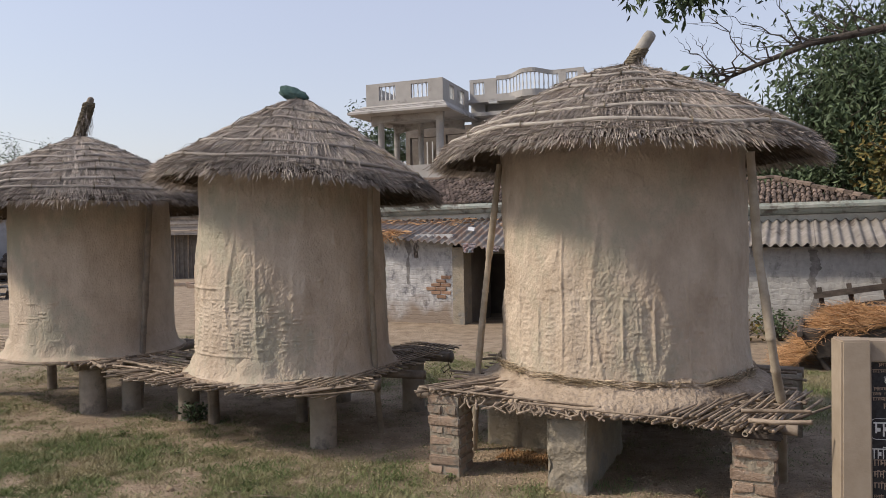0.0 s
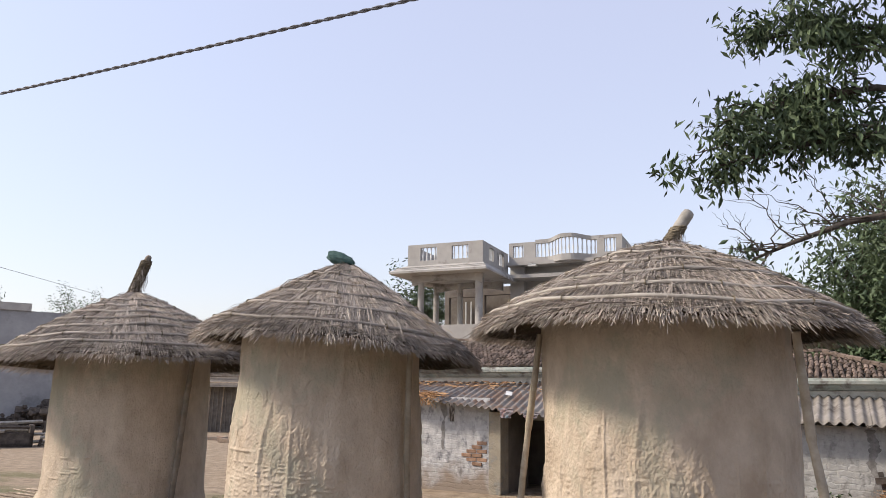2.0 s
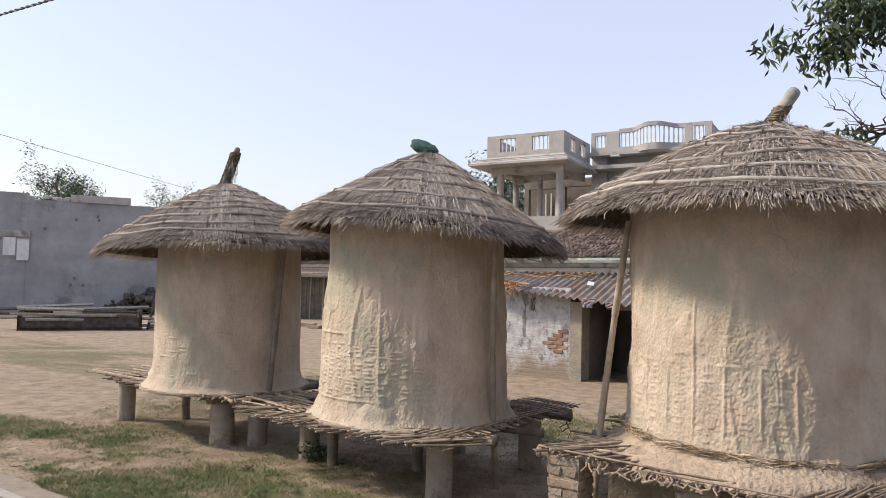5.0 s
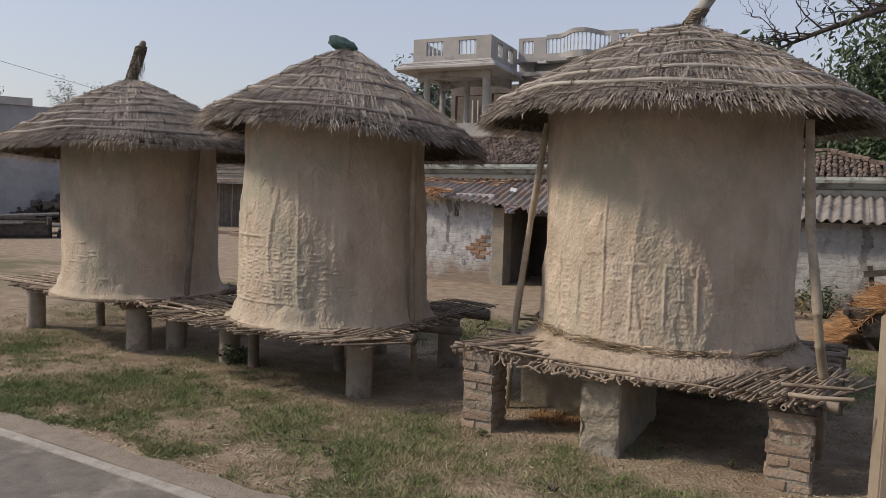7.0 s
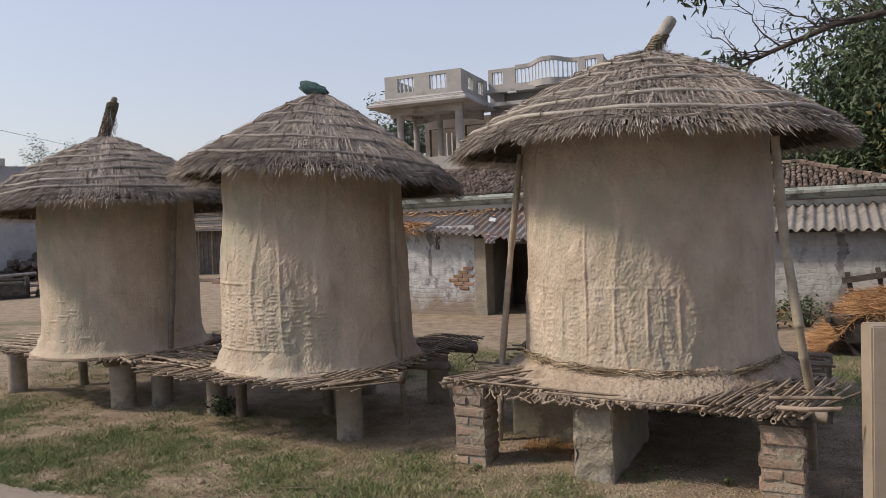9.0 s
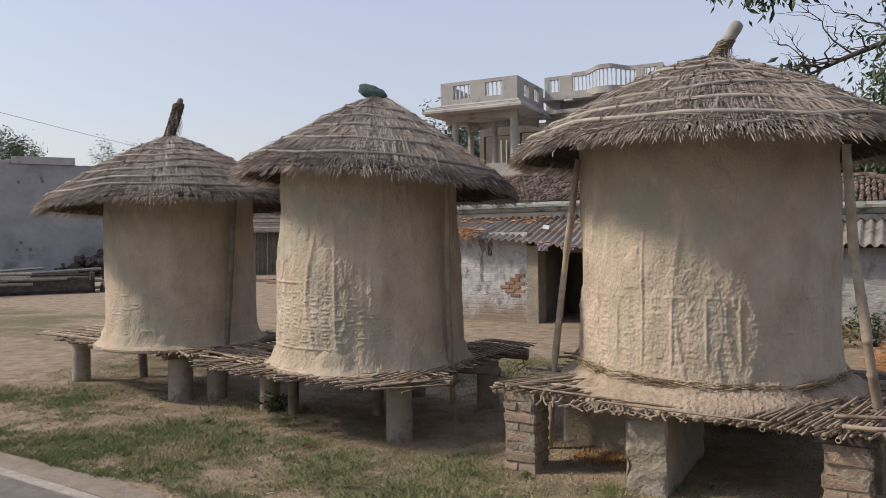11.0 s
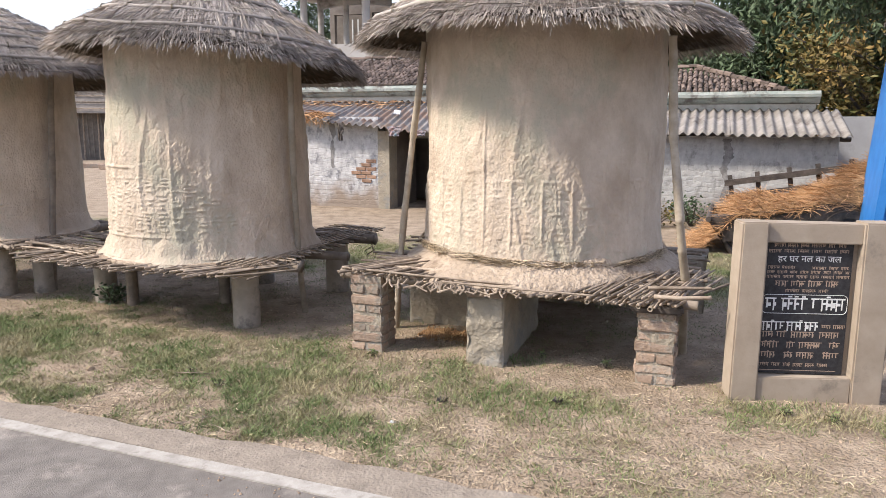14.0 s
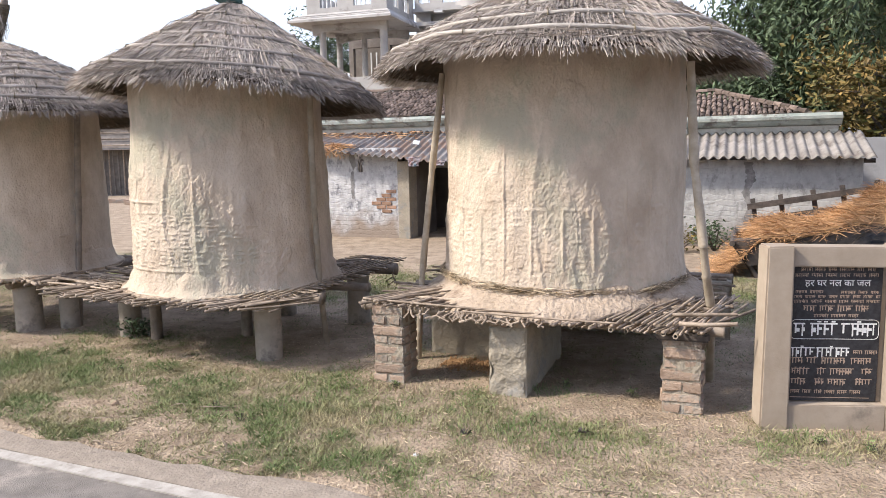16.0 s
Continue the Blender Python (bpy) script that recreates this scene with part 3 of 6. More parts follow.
        over = max(0, r1 - eave_r * 0.96)
        t.z -= over * 0.8
        base.append(b)
        tip.append(t)
    n_fr = n_straw // 3
    for _ in range(n_fr):      # ragged fringe at the eave, the underside too
        a = rng.uniform(0, 2 * math.pi)
        r0 = eave_r * rng.uniform(0.86, 0.98)
        ln = rng.uniform(0.03, 0.085) * (1.8 if rng.random() < 0.03 else 1)
        clump = 0.6 + 0.8 * max(0, noise.noise((a * 9, seed, 0.3)) + 0.35)
        dep = rng.random()
        b = surf(r0, a, -0.06 * dep)
        d = Vector((math.cos(a + rng.gauss(0, 0.25)), math.sin(a + rng.gauss(0, 0.25)), -0.3 - 0.35 * rng.random() - 0.4 * dep)).normalized()
        base.append(b)
        tip.append(b + d * ln * clump)
    for _ in range(n_straw // 9):      # loose ends sticking up
        a, r0 = rng.uniform(0, 2 * math.pi), eave_r * math.sqrt(rng.random()) * 0.95
        b = surf(r0, a, 0.01)
        base.append(b)
        tip.append(surf(r0 + rng.uniform(0.02, 0.12), a + rng.gauss(0, 0.25), rng.uniform(0.02, 0.06)))
    straws("straw", len(base), base, tip, 0.005, M_STRAW, roof, "weathered straw stalks", "stuff")
    # hoops of split bamboo with ties
    for q, rad in hoops:
        pts, rads = [], []
        n = 96
        a_off = rng.uniform(0, 6.28)
        for k in range(n + 1):
            a = 2 * math.pi * k / n + a_off
            pts.append(surf(q * eave_r * (1 + 0.012 * math.sin(a * 2 + a_off) + 0.010 * noise.noise((a * 3, q * 9, seed))), a, 0.034 + 0.006 * math.sin(a * 9)))
            rads.append(rad * (1.25 if k % 9 == 0 else 1.0))
        hp = part("hoop", Geo().tube(pts, rads, 6), hoop_mat, roof, "split-bamboo hoop tied over the straw", smooth=True)
        for k in range(0, n, 6):
            if rng.random() < 0.75:
                p = pts[k]
                d = (pts[k + 1] - pts[k]).normalized()
                ring = [p + (d.cross(Vector((0, 0, 1))).normalized() * math.cos(b) + Vector((0, 0, 1)) * math.sin(b)) * rad * 1.7 for b in (0, 1.05, 2.1, 3.14, 4.2, 5.2, 6.28)]
                part("tie", Geo().tube(ring, 0.005, 4), M_ROPE, hp)
    return g0, surf


G1, surf1 = granary(-1.19, 5.527, "round mud granary with a wide straw roof on a bamboo platform", 0.905, 0.585, 2.38, 2.92, 1.43, 2.205, -0.01, 0.05,
                    [(0.915, 0.015), (0.80, 0.0145), (0.655, 0.013), (0.50, 0.012), (0.36, 0.011), (0.23, 0.009)], M_HOOP, "ribs", 3, 46000, 1.28, skirt=0.14, back=0.005)
G2, surf2 = granary(-4.02, 5.17, "round mud granary with a straw roof and green cloth", 0.82, 0.575, 2.26, 2.90, 1.265, 2.10, -0.085, 0.05,
                    [(0.88, 0.014), (0.71, 0.013), (0.55, 0.013), (0.41, 0.011), (0.28, 0.010)], M_HOOPDARK, "strokes", 7, 36000, 1.09, skirt=0.11, back=0.045, shift=0.075)
G3, surf3 = granary(-6.71, 5.25, "round mud granary with straw roof and leaning post", 0.79, 0.565, 2.18, 2.79, 1.44, 1.995, 0.028, -0.10,
                    [(0.90, 0.015), (0.78, 0.015), (0.66, 0.015), (0.55, 0.014), (0.44, 0.013), (0.33, 0.012), (0.22, 0.011)], M_HOOPDARK, "plain", 11, 30000, 1.12, skirt=0.10, back=0.03)


def finial(parent, foot, top, r0, r1, material, wrap_frac, name="top_post", label="leaning wooden top post bound with straw"):
    foot, top = Vector(foot), Vector(top)
    pts = [foot.lerp(top, t) for t in (0, 0.3, 0.6, 0.9, 0.97, 1.0)]
    post = part(name, Geo().tube(pts, [r0, r0, r1, r1, r1 * 0.85, r1 * 0.4], 12), material, parent, label, smooth=True)
    g = Geo()
    rng = random.Random(4)
    k = 0.0
    while k < wrap_frac:
        p = foot.lerp(top, k)
        ring = [p + Vector((math.cos(b), math.sin(b), rng.uniform(-0.12, 0.12))) * (r0 * 1.15 + rng.uniform(0, 0.012)) for b in np.linspace(0, 6.283, 11)]
        g.tube(ring, 0.008, 5)
        k += 0.022
    tagged(part("binding", g, M_ROPE, post, "straw rope binding"), kind="stuff")
    nk = Geo()
    for k, q in ((-0.12, 4.4), (0.0, 3.0), (0.1, 2.0), (0.2, 1.4), (0.32, 1.08)):
        p = foot + (top - foot) * k
        nk.v += [tuple(p + Vector((math.cos(a), math.sin(a), 0)) * r0 * q) for a in np.linspace(0, 6.283, 20, endpoint=False)]
    nk.f = [(i * 20 + k, i * 20 + (k + 1) % 20, i * 20 + 20 + (k + 1) % 20, i * 20 + 20 + k) for i in range(4) for k in range(20)]
    part("neck", nk, M_THATCHSHADE, post, "straw gathered to a neck", smooth=True)
    b, t = [], []
    for _ in range(300):
        a = rng.uniform(0, 6.283)
        k = wrap_frac * rng.random() ** 1.8
        p = foot.lerp(top, k) + Vector((math.cos(a), math.sin(a), 0)) * r0
        b.append(p)
        w = rng.uniform(0.0, 0.10) * (1 - 0.85 * k / wrap_frac)
        t.append(p + Vector((math.cos(a) * w, math.sin(a) * w, rng.uniform(-0.17, -0.05))))
    straws("loose_straw", len(b), b, t, 0.0045, M_STRAW, post)
    return post


finial(G1, (0.03, 0.02, 2.84), (0.25, 0.05, 3.165), 0.044, 0.047, M_FINIAL, 0.6)
finial(G3, (-0.19, -0.02, 2.72), (0.035, 0.0, 3.21), 0.044, 0.036, M_LOG, 0.86, label="leaning stub of a post bound with straw rope")


def cloth_wrap(parent):
    bm = bmesh.new()
    bmesh.ops.create_icosphere(bm, subdivisions=4, radius=1)
    for v in bm.verts:
        p = v.co.copy()
        k = 1 + 0.16 * noise.noise(p * 3.1) + 0.08 * noise.noise(p * 7)
        x = p.x * 0.15 * k
        v.co = Vector((x, p.y * 0.06 * k * (1.1 - 0.5 * p.x), p.z * 0.055 * k * (1.15 - 0.4 * p.x) - x * 0.28))
    bm.verts.index_update()
    g = Geo().add([v.co + Vector((0.05, 0.02, 2.945)) for v in bm.verts], [[v.index for v in f.verts] for f in bm.faces])
    bm.free()
    part("cloth", g, M_CLOTH, parent, "faded green cloth bundle", smooth=True)


cloth_wrap(G2)


# ---------------------------------------------------------------- supports
BRICKS = [bevelled(0.262, 0.128, 0.066, 0.010, 2, 0.007, random.Random(i)) for i in range(5)]
HALVES = [bevelled(0.128, 0.128, 0.066, 0.010, 2, 0.007, random.Random(20 + i)) for i in range(5)]
BRICK_ME = [mesh_of("brick", g, M_BRICK, False) for g in BRICKS]
HALF_ME = [mesh_of("brick", g, M_BRICK, False) for g in HALVES]
HALF_RED = mesh_of("brick", HALVES[0], M_REDBRICK, False)


def brick_pier(u, v, courses, seed, red_top, label):
    """A loose square pier of bricks; (u, v) is the middle of its foot."""
    rng = random.Random(seed)
    p = thing("brick_pier", at(u, v) @ Matrix.Diagonal((0.9, 0.92, 1, 1)), label, "pier", "supports of the granaries")
    core = Geo().box(-0.123, 0.123, -0.123, 0.123, -0.02, courses * 0.0695 - 0.01)
    part("mortar", core, M_PIER, p, "crumbling mud mortar core")
    for c in range(courses):
        z = 0.032 + c * 0.0695
        dx, dy = rng.uniform(-0.009, 0.009), rng.uniform(-0.008, 0.006)
        for row in (-1, 1):
            whole = (c + (row > 0)) % 2 == 1
            for sx in ((0,) if whole else (-1, 1)):
                me = rng.choice(BRICK_ME if whole else HALF_ME)
                if red_top and c == courses - 1 and row < 0 and sx == -1:
                    me = HALF_RED
                b = part("brick", me, None, p)
                b.matrix_local = pose(sx * 0.067 + dx, row * 0.067 + dy, z, 0, 0, rng.uniform(-5, 5) + (180 if rng.random() < 0.5 else 0))
    return p


brick_pier(-2.20, 4.58, 8, 1, True, "loose pier of weathered bricks under a granary platform")
brick_pier(-0.225, 4.585, 7, 2, False, "crooked brick pier with a dark capstone under a platform")
cap = thing("capstone", at(-0.225, 4.585, 0.487), "dark rough stone slab on a brick pier", "stone")
part("slab", bevelled(0.31, 0.29, 0.05, 0.012, 2, 0.006, random.Random(3)), M_OLDWOOD, cap)


def mud_pier():
    p = thing("plastered_pier", at(-1.32, 4.58), "mud-plastered brick pier with a wall running back from it", "pier", "supports of the granaries")
    g = Geo()
    nx, nz_ = 10, 18

    def face(o, du, dv, dn, w, h, seed, a=nx, b=nz_):
        k0 = len(g.v)
        for j in range(b + 1):
            for i in range(a + 1):
                q = o + du * (w * i / a) + dv * (h * j / b)
                e = min(i, a - i, j if j else 9, b - j) > 0
                d = 0.02 * noise.noise(q * 9) + 0.008 * noise.noise(q * 25) - (0.0 if e else 0.012)
                g.v.append(tuple(q + dn * d))
        for j in range(b):
            for i in range(a):
                k = k0 + j * (a + 1) + i
                g.f.append((k, k + 1, k + a + 2, k + a + 1))
    X, Y, Z = Vector((1, 0, 0)), Vector((0, 1, 0)), Vector((0, 0, 1))
    face(Vector((-0.13, -0.13, -0.02)), X, Z, -Y, 0.26, 0.50, 1)
    face(Vector((0.13, -0.13, -0.02)), Y, Z, X, 1.05, 0.50, 2, 24)
    face(Vector((-0.13, 0.92, -0.02)), -Y, Z, -X, 1.05, 0.50, 3, 24)
    face(Vector((-0.13, -0.13, 0.48)), X, Y, Z, 0.26, 1.05, 4, 6, 20)
    part("plaster", g, M_PIER, p, "uneven cement and mud plaster", smooth=True)
    for x in (-0.07, 0.075):
        b = part("brick", HALF_ME[1], None, p)
        b.matrix_local = pose(x, -0.075, 0.50, 0, 0, 5)
    tagged(part("mud_wall", moved(Geo().add(*grid_wall(1.0, 0.52)), at(-2.22, 5.30, -0.02)), M_PIER, smooth=True), "low mud wall closing the space under a platform", "wall")
    tagged(part("mud_wall", moved(Geo().add(*grid_wall(1.5, 0.52)), at(-1.45, 6.35, -0.02)), M_PIER, smooth=True), "low mud wall at the back of a dark recess", "wall")
    return p


def grid_wall(w, h, a=40, b=12):
    vs, fs = [], []
    for side, y in ((0, 0.0), (1, 0.12)):
        for j in range(b + 1):
            for i in range(a + 1):
                q = Vector((w * i / a, y, h * j / b))
                vs.append((q.x, y + 0.02 * noise.noise(q * 5) + 0.006 * noise.noise(q * 20), q.z))
    n = (a + 1) * (b + 1)
    for s in (0, 1):
        for j in range(b):
            for i in range(a):
                k = s * n + j * (a + 1) + i
                f = (k, k + 1, k + a + 2, k + a + 1)
                fs.append(f if s == 0 else f[::-1])
    for i in range(a):
        k = b * (a + 1) + i
        fs.append((k, k + 1, n + k + 1, n + k))
    for j in range(b):
        for i in (0, a):
            k = j * (a + 1) + i
            fs.append((k, k + a + 1, n + k + a + 1, n + k))
    return vs, fs


mud_pier()
gr_rng = random.Random(8)
g = Geo()
for _ in range(900):
    u, v = gr_rng.uniform(-2.0, -1.5), gr_rng.gauss(5.02, 0.07)
    s = gr_rng.uniform(0.006, 0.016)
    c = uv(u, v, 0.008)
    g.add([c + Vector((s, 0, 0)), c + Vector((-s, 0, 0)), c + Vector((0, s, 0)), c + Vector((0, -s, 0)), c + Vector((0, 0, s))], [(0, 2, 4), (2, 1, 4), (1, 3, 4), (3, 0, 4)])
tagged(part("spilled_grain", g, M_HAYCORE), "line of spilled yellow husks on bare soil", "husks", kind="stuff")


def pillar(u, v, r, h, label, seed=0, material=None):
    p = thing("pillar", at(u, v), label, "pillar", "supports of the granaries")
    g = Geo().lathe([(r * 1.03, -0.03), (r * 1.02, 0.05), (r, 0.15), (r, h - 0.03), (r * 0.96, h - 0.01), (r * 0.8, h), (0.001, h)], 28, lambda a, z: 0.006 * noise.noise((math.cos(a) * 2, math.sin(a) * 2, z * 4 + seed)))
    part("shaft", g, material or M_PIPE, p, smooth=True)
    return p


CP = "round grey cement pillar standing on bare soil"
for i, (u, v, r, h) in enumerate([(-3.40, 4.72, 0.105, 0.47), (-5.13, 5.0, 0.098, 0.47), (-3.30, 6.05, 0.105, 0.5), (-4.95, 6.15, 0.1, 0.5),
                                  (-6.22, 4.82, 0.12, 0.45), (-8.14, 4.93, 0.098, 0.44), (-7.9, 6.2, 0.1, 0.46), (-5.85, 6.1, 0.1, 0.46), (-4.2, 6.15, 0.1, 0.5), (-5.95, 5.05, 0.09, 0.46)]):
    pillar(u, v, r, h, CP, i)
for i, (u, v) in enumerate([(-4.05, 5.3), (-4.78, 4.95), (-7.72, 5.45), (-5.55, 5.4), (-2.2, 6.3), (-0.15, 6.4)]):
    pillar(u, v, 0.05, 0.5, "thin weathered timber prop under a platform", 20 + i, M_LOG)


# ---------------------------------------------------------------- platforms of beams and canes
def cane(g, a, b, r, rng, sides=6):
    pts, rads = bamboo_pts(a, b, r, rng, 0.025, 0.22)
    g.tube(pts, rads, sides)


def platform(u, v, label, beams, canes, seed):
    rng = random.Random(seed)
    p = thing("bamboo_platform", at(u, v), label, "platform", "granary platforms")
    for a, b, r in beams:
        pts, rads = bamboo_pts(a, b, r, rng, 0.03, 0.45)
        part("beam", Geo().tube(pts, rads, 12), M_LOG, p, "log beam under the canes", smooth=True)
    for a, b, r in canes:
        g = Geo()
        cane(g, a, b, r, rng)
        part("cane", g, M_CANE, p, smooth=True)
    return p


r1 = random.Random(31)
# near platform, front row of canes over a front log
canes = []
x = -1.22
while x < 1.08:
    big = r1.random()
    rad = 0.0055 + 0.008 * big * big
    lift = max(0.0, min(1.0, (0.35 - x) / 1.5))
    ang = r1.gauss(0.26 + 0.4 * lift, 0.13)
    y0 = -1.08 + 0.05 * lift - r1.uniform(0, 0.09) - 0.02 * math.sin(x * 3)
    z = 0.542 + 0.055 * lift + r1.uniform(-0.014, 0.02)
    canes.append(((x, y0, z - 0.012), (x + ang, y0 + r1.uniform(0.65, 1.0), z + 0.028), rad))
    x += r1.uniform(0.012, 0.028)
for _ in range(26):      # loose ones on the left corner, lying along and across
    x, y = r1.uniform(-1.3, -0.85), r1.uniform(-0.95, 0.5)
    a = r1.gauss(0.1, 0.2)
    canes.append(((x, y, 0.575 + r1.uniform(0, 0.02)), (x + 0.55 * math.cos(a), y + 0.55 * math.sin(a), 0.58 + r1.uniform(0, 0.02)), r1.uniform(0.006, 0.012)))
for k in range(16):      # right corner, fanned
    x = 0.52 + 0.036 * k
    canes.append(((x, -1.12 + r1.uniform(-0.04, 0.03), 0.568), (x + 0.2 + r1.uniform(-0.04, 0.04), -0.6 + 0.02 * k, 0.60 + r1.uniform(-0.01, 0.015)), r1.uniform(0.006, 0.0095)))
for k in range(9):       # right end, poking out sideways
    y = -0.85 + 0.19 * k
    canes.append(((0.6, y + r1.uniform(-0.05, 0.05), 0.57), (1.19 + r1.uniform(-0.06, 0.08), y + r1.uniform(-0.06, 0.06), 0.575), r1.uniform(0.009, 0.014)))
canes += [((0.95, -1.15, 0.588), (1.27, -1.12, 0.60), 0.014), ((0.9, -0.98, 0.60), (1.27, -0.92, 0.612), 0.012), ((-1.2, -1.06, 0.60), (0.1, -1.11, 0.58), 0.008), ((-0.4, -1.15, 0.575), (0.6, -1.18, 0.57), 0.007)]
beams = [((-1.25, -0.97, 0.54), (1.2, -1.0, 0.515), 0.034), ((-1.25, 0.0, 0.50), (1.25, 0.0, 0.50), 0.045), ((-1.25, 1.0, 0.50), (1.25, 1.0, 0.50), 0.045), ((-1.1, -0.95, 0.52), (-1.1, 1.1, 0.52), 0.028)]
def cut_bamboo(x, y, z, r, turn, parent):
    """A hollow bamboo end showing under the canes."""
    d = Vector((math.sin(turn), math.cos(turn), 0.02))
    p = Vector((x, y, z))
    tube = Geo()
    s, w = d.cross(Vector((0, 0, 1))).normalized(), Vector((0, 0, 1))
    for q, rr in ((0.10, r * 0.6), (0.0, r * 0.66), (0.0, r), (0.55, r * 1.05)):
        tube.v += [tuple(p + d * q + (s * math.cos(a) + w * math.sin(a)) * rr) for a in np.linspace(0, 2 * math.pi, 12, endpoint=False)]
    tube.f = [(i * 12 + k, i * 12 + (k + 1) % 12, i * 12 + 12 + (k + 1) % 12, i * 12 + 12 + k) for i in range(3) for k in range(12)]
    tube.f.append(tuple(range(12)))
    part("cut_bamboo", tube, M_BAMBOO, parent, "hollow cut end of a bamboo", smooth=False)


PL1 = platform(-1.19, 5.527, "bamboo and cane platform carrying a mud granary on brick piers", beams, canes, 41)
for x, y, r in ((0.30, -1.12, 0.013), (0.42, -1.13, 0.012), (0.55, -1.14, 0.016), (0.64, -1.13, 0.013), (0.74, -1.12, 0.012), (0.86, -1.15, 0.016), (0.93, -1.16, 0.016)):
    cut_bamboo(x, y, 0.515 + r1.uniform(-0.006, 0.006), r, r1.uniform(0.0, 0.25), PL1)
ties = Geo()
for k in range(24):
    x = -1.2 + 0.1 * k + r1.uniform(-0.02, 0.02)
    ring = [Vector((x + 0.01 * math.sin(b), -0.985 - 0.0125 * x + 0.042 * math.cos(b), 0.5275 - 0.010 * x + 0.045 * math.sin(b))) for b in np.linspace(0, 6.283, 9)]
    ties.tube(ring, 0.005, 4)
tagged(part("lashings", ties, M_ROPE, PL1, "rope lashings round the front log"), kind="stuff")
knot = Geo()
for _ in range(60):      # frayed stalk ends hanging over the front log
    x = -0.35 + r1.gauss(0, 0.22)
    p0 = Vector((x, -1.09 - r1.uniform(0, 0.06), 0.558))
    knot.tube([p0, p0 + Vector((r1.gauss(0, 0.03), -0.04, -0.02)), p0 + Vector((r1.gauss(0, 0.05), -0.05, -0.035 - r1.uniform(0, 0.02)))], 0.007, 5)
tagged(part("frayed_stalk", knot, M_CANE, PL1, "frayed stalk ends"), kind="stuff")

canes = []
x = -1.32
while x < 1.0:
    y0 = -0.60 - 0.42 * math.sqrt(max(0, 1 - (x / 1.45) ** 2)) + r1.uniform(-0.05, 0.05)
    z = 0.522 + r1.uniform(-0.022, 0.024)
    dx = r1.gauss(0.22, 0.16)
    canes.append(((x - dx * 0.45, y0, z), (x + dx * 0.55, y0 + r1.uniform(0.22, 0.5), z + 0.02), r1.uniform(0.0045, 0.0105)))
    x += r1.uniform(0.009, 0.02)
for k in range(34):      # open lattice on the right side
    y = -0.75 + 0.062 * k
    canes.append(((0.35, y + 0.25 + r1.uniform(-0.03, 0.03), 0.555), (0.98 + 0.10 * math.sin(k * 0.09) + r1.uniform(-0.04, 0.05), y + r1.uniform(-0.03, 0.03), 0.56), r1.uniform(0.007, 0.010)))
for k in range(6):
    canes.append(((0.62 + 0.06 * k, -0.8, 0.572), (0.72 + 0.06 * k, 1.35, 0.574), 0.006))
for k in range(22):      # sticks spreading towards the next platform
    y = -0.75 + 0.06 * k
    canes.append(((-1.62 + r1.uniform(-0.12, 0.1), y + r1.uniform(0.0, 0.25), 0.535 + r1.uniform(0, 0.02)), (-0.7, y - 0.05 + r1.uniform(-0.1, 0.1), 0.555), r1.uniform(0.007, 0.011)))
beams = [((-1.35, -0.42, 0.49), (1.06, -0.33, 0.49), 0.05), ((-1.3, 0.9, 0.50), (1.1, 0.95, 0.52), 0.055), ((0.62, -0.75, 0.50), (0.72, 1.3, 0.5), 0.03), ((-0.9, -0.5, 0.50), (-0.9, 1.2, 0.5), 0.035), ((0.2, -0.42, 0.475), (0.95, -0.1, 0.46), 0.05), ((0.3, 0.25, 0.47), (1.15, 0.3, 0.47), 0.042)]
PL2 = platform(-4.02, 5.17, "round-edged platform of thin canes on cement pillars", beams, canes, 42)
tw = Geo().tube([(1.08, 0.9, 0.50), (1.12, 0.86, 0.43), (1.07, 0.84, 0.39), (1.03, 0.87, 0.42), (1.09, 0.9, 0.46), (1.13, 0.9, 0.40), (1.11, 0.88, 0.33)], 0.006, 5)
part("rope_loop", tw, M_ROPE, PL2, "hanging loop of dark rope")

canes = []
x = -1.45
while x < 1.2:
    y0 = -0.42 - 0.30 * math.sqrt(max(0, 1 - (x / 1.5) ** 2)) + r1.uniform(-0.06, 0.05)
    z = 0.515 + r1.uniform(-0.015, 0.02)
    dx = r1.gauss(0.1, 0.35)
    canes.append(((x - dx * 0.5, y0, z), (x + dx * 0.5, y0 + r1.uniform(0.3, 0.6), z + 0.02), r1.uniform(0.007, 0.017)))
    x += r1.uniform(0.014, 0.032)
for k in range(24):      # long sticks lying towards the far end
    y = -0.55 + 0.06 * k
    canes.append(((-1.95 + r1.uniform(-0.2, 0.25), y + r1.uniform(-0.1, 0.2), 0.53 + r1.uniform(0, 0.03)), (-0.7 + r1.uniform(-0.1, 0.1), y + r1.uniform(-0.1, 0.1), 0.55), r1.uniform(0.007, 0.013)))
beams = [((-1.5, -0.36, 0.48), (1.4, -0.38, 0.48), 0.055), ((-1.5, 0.9, 0.48), (1.3, 0.9, 0.48), 0.055), ((0.5, -0.62, 0.485), (0.52, 1.1, 0.485), 0.05), ((-0.75, -0.6, 0.5), (0.1, -0.62, 0.5), 0.04)]
platform(-6.71, 5.25, "platform of mixed sticks and logs on cement pillars", beams, canes, 43)


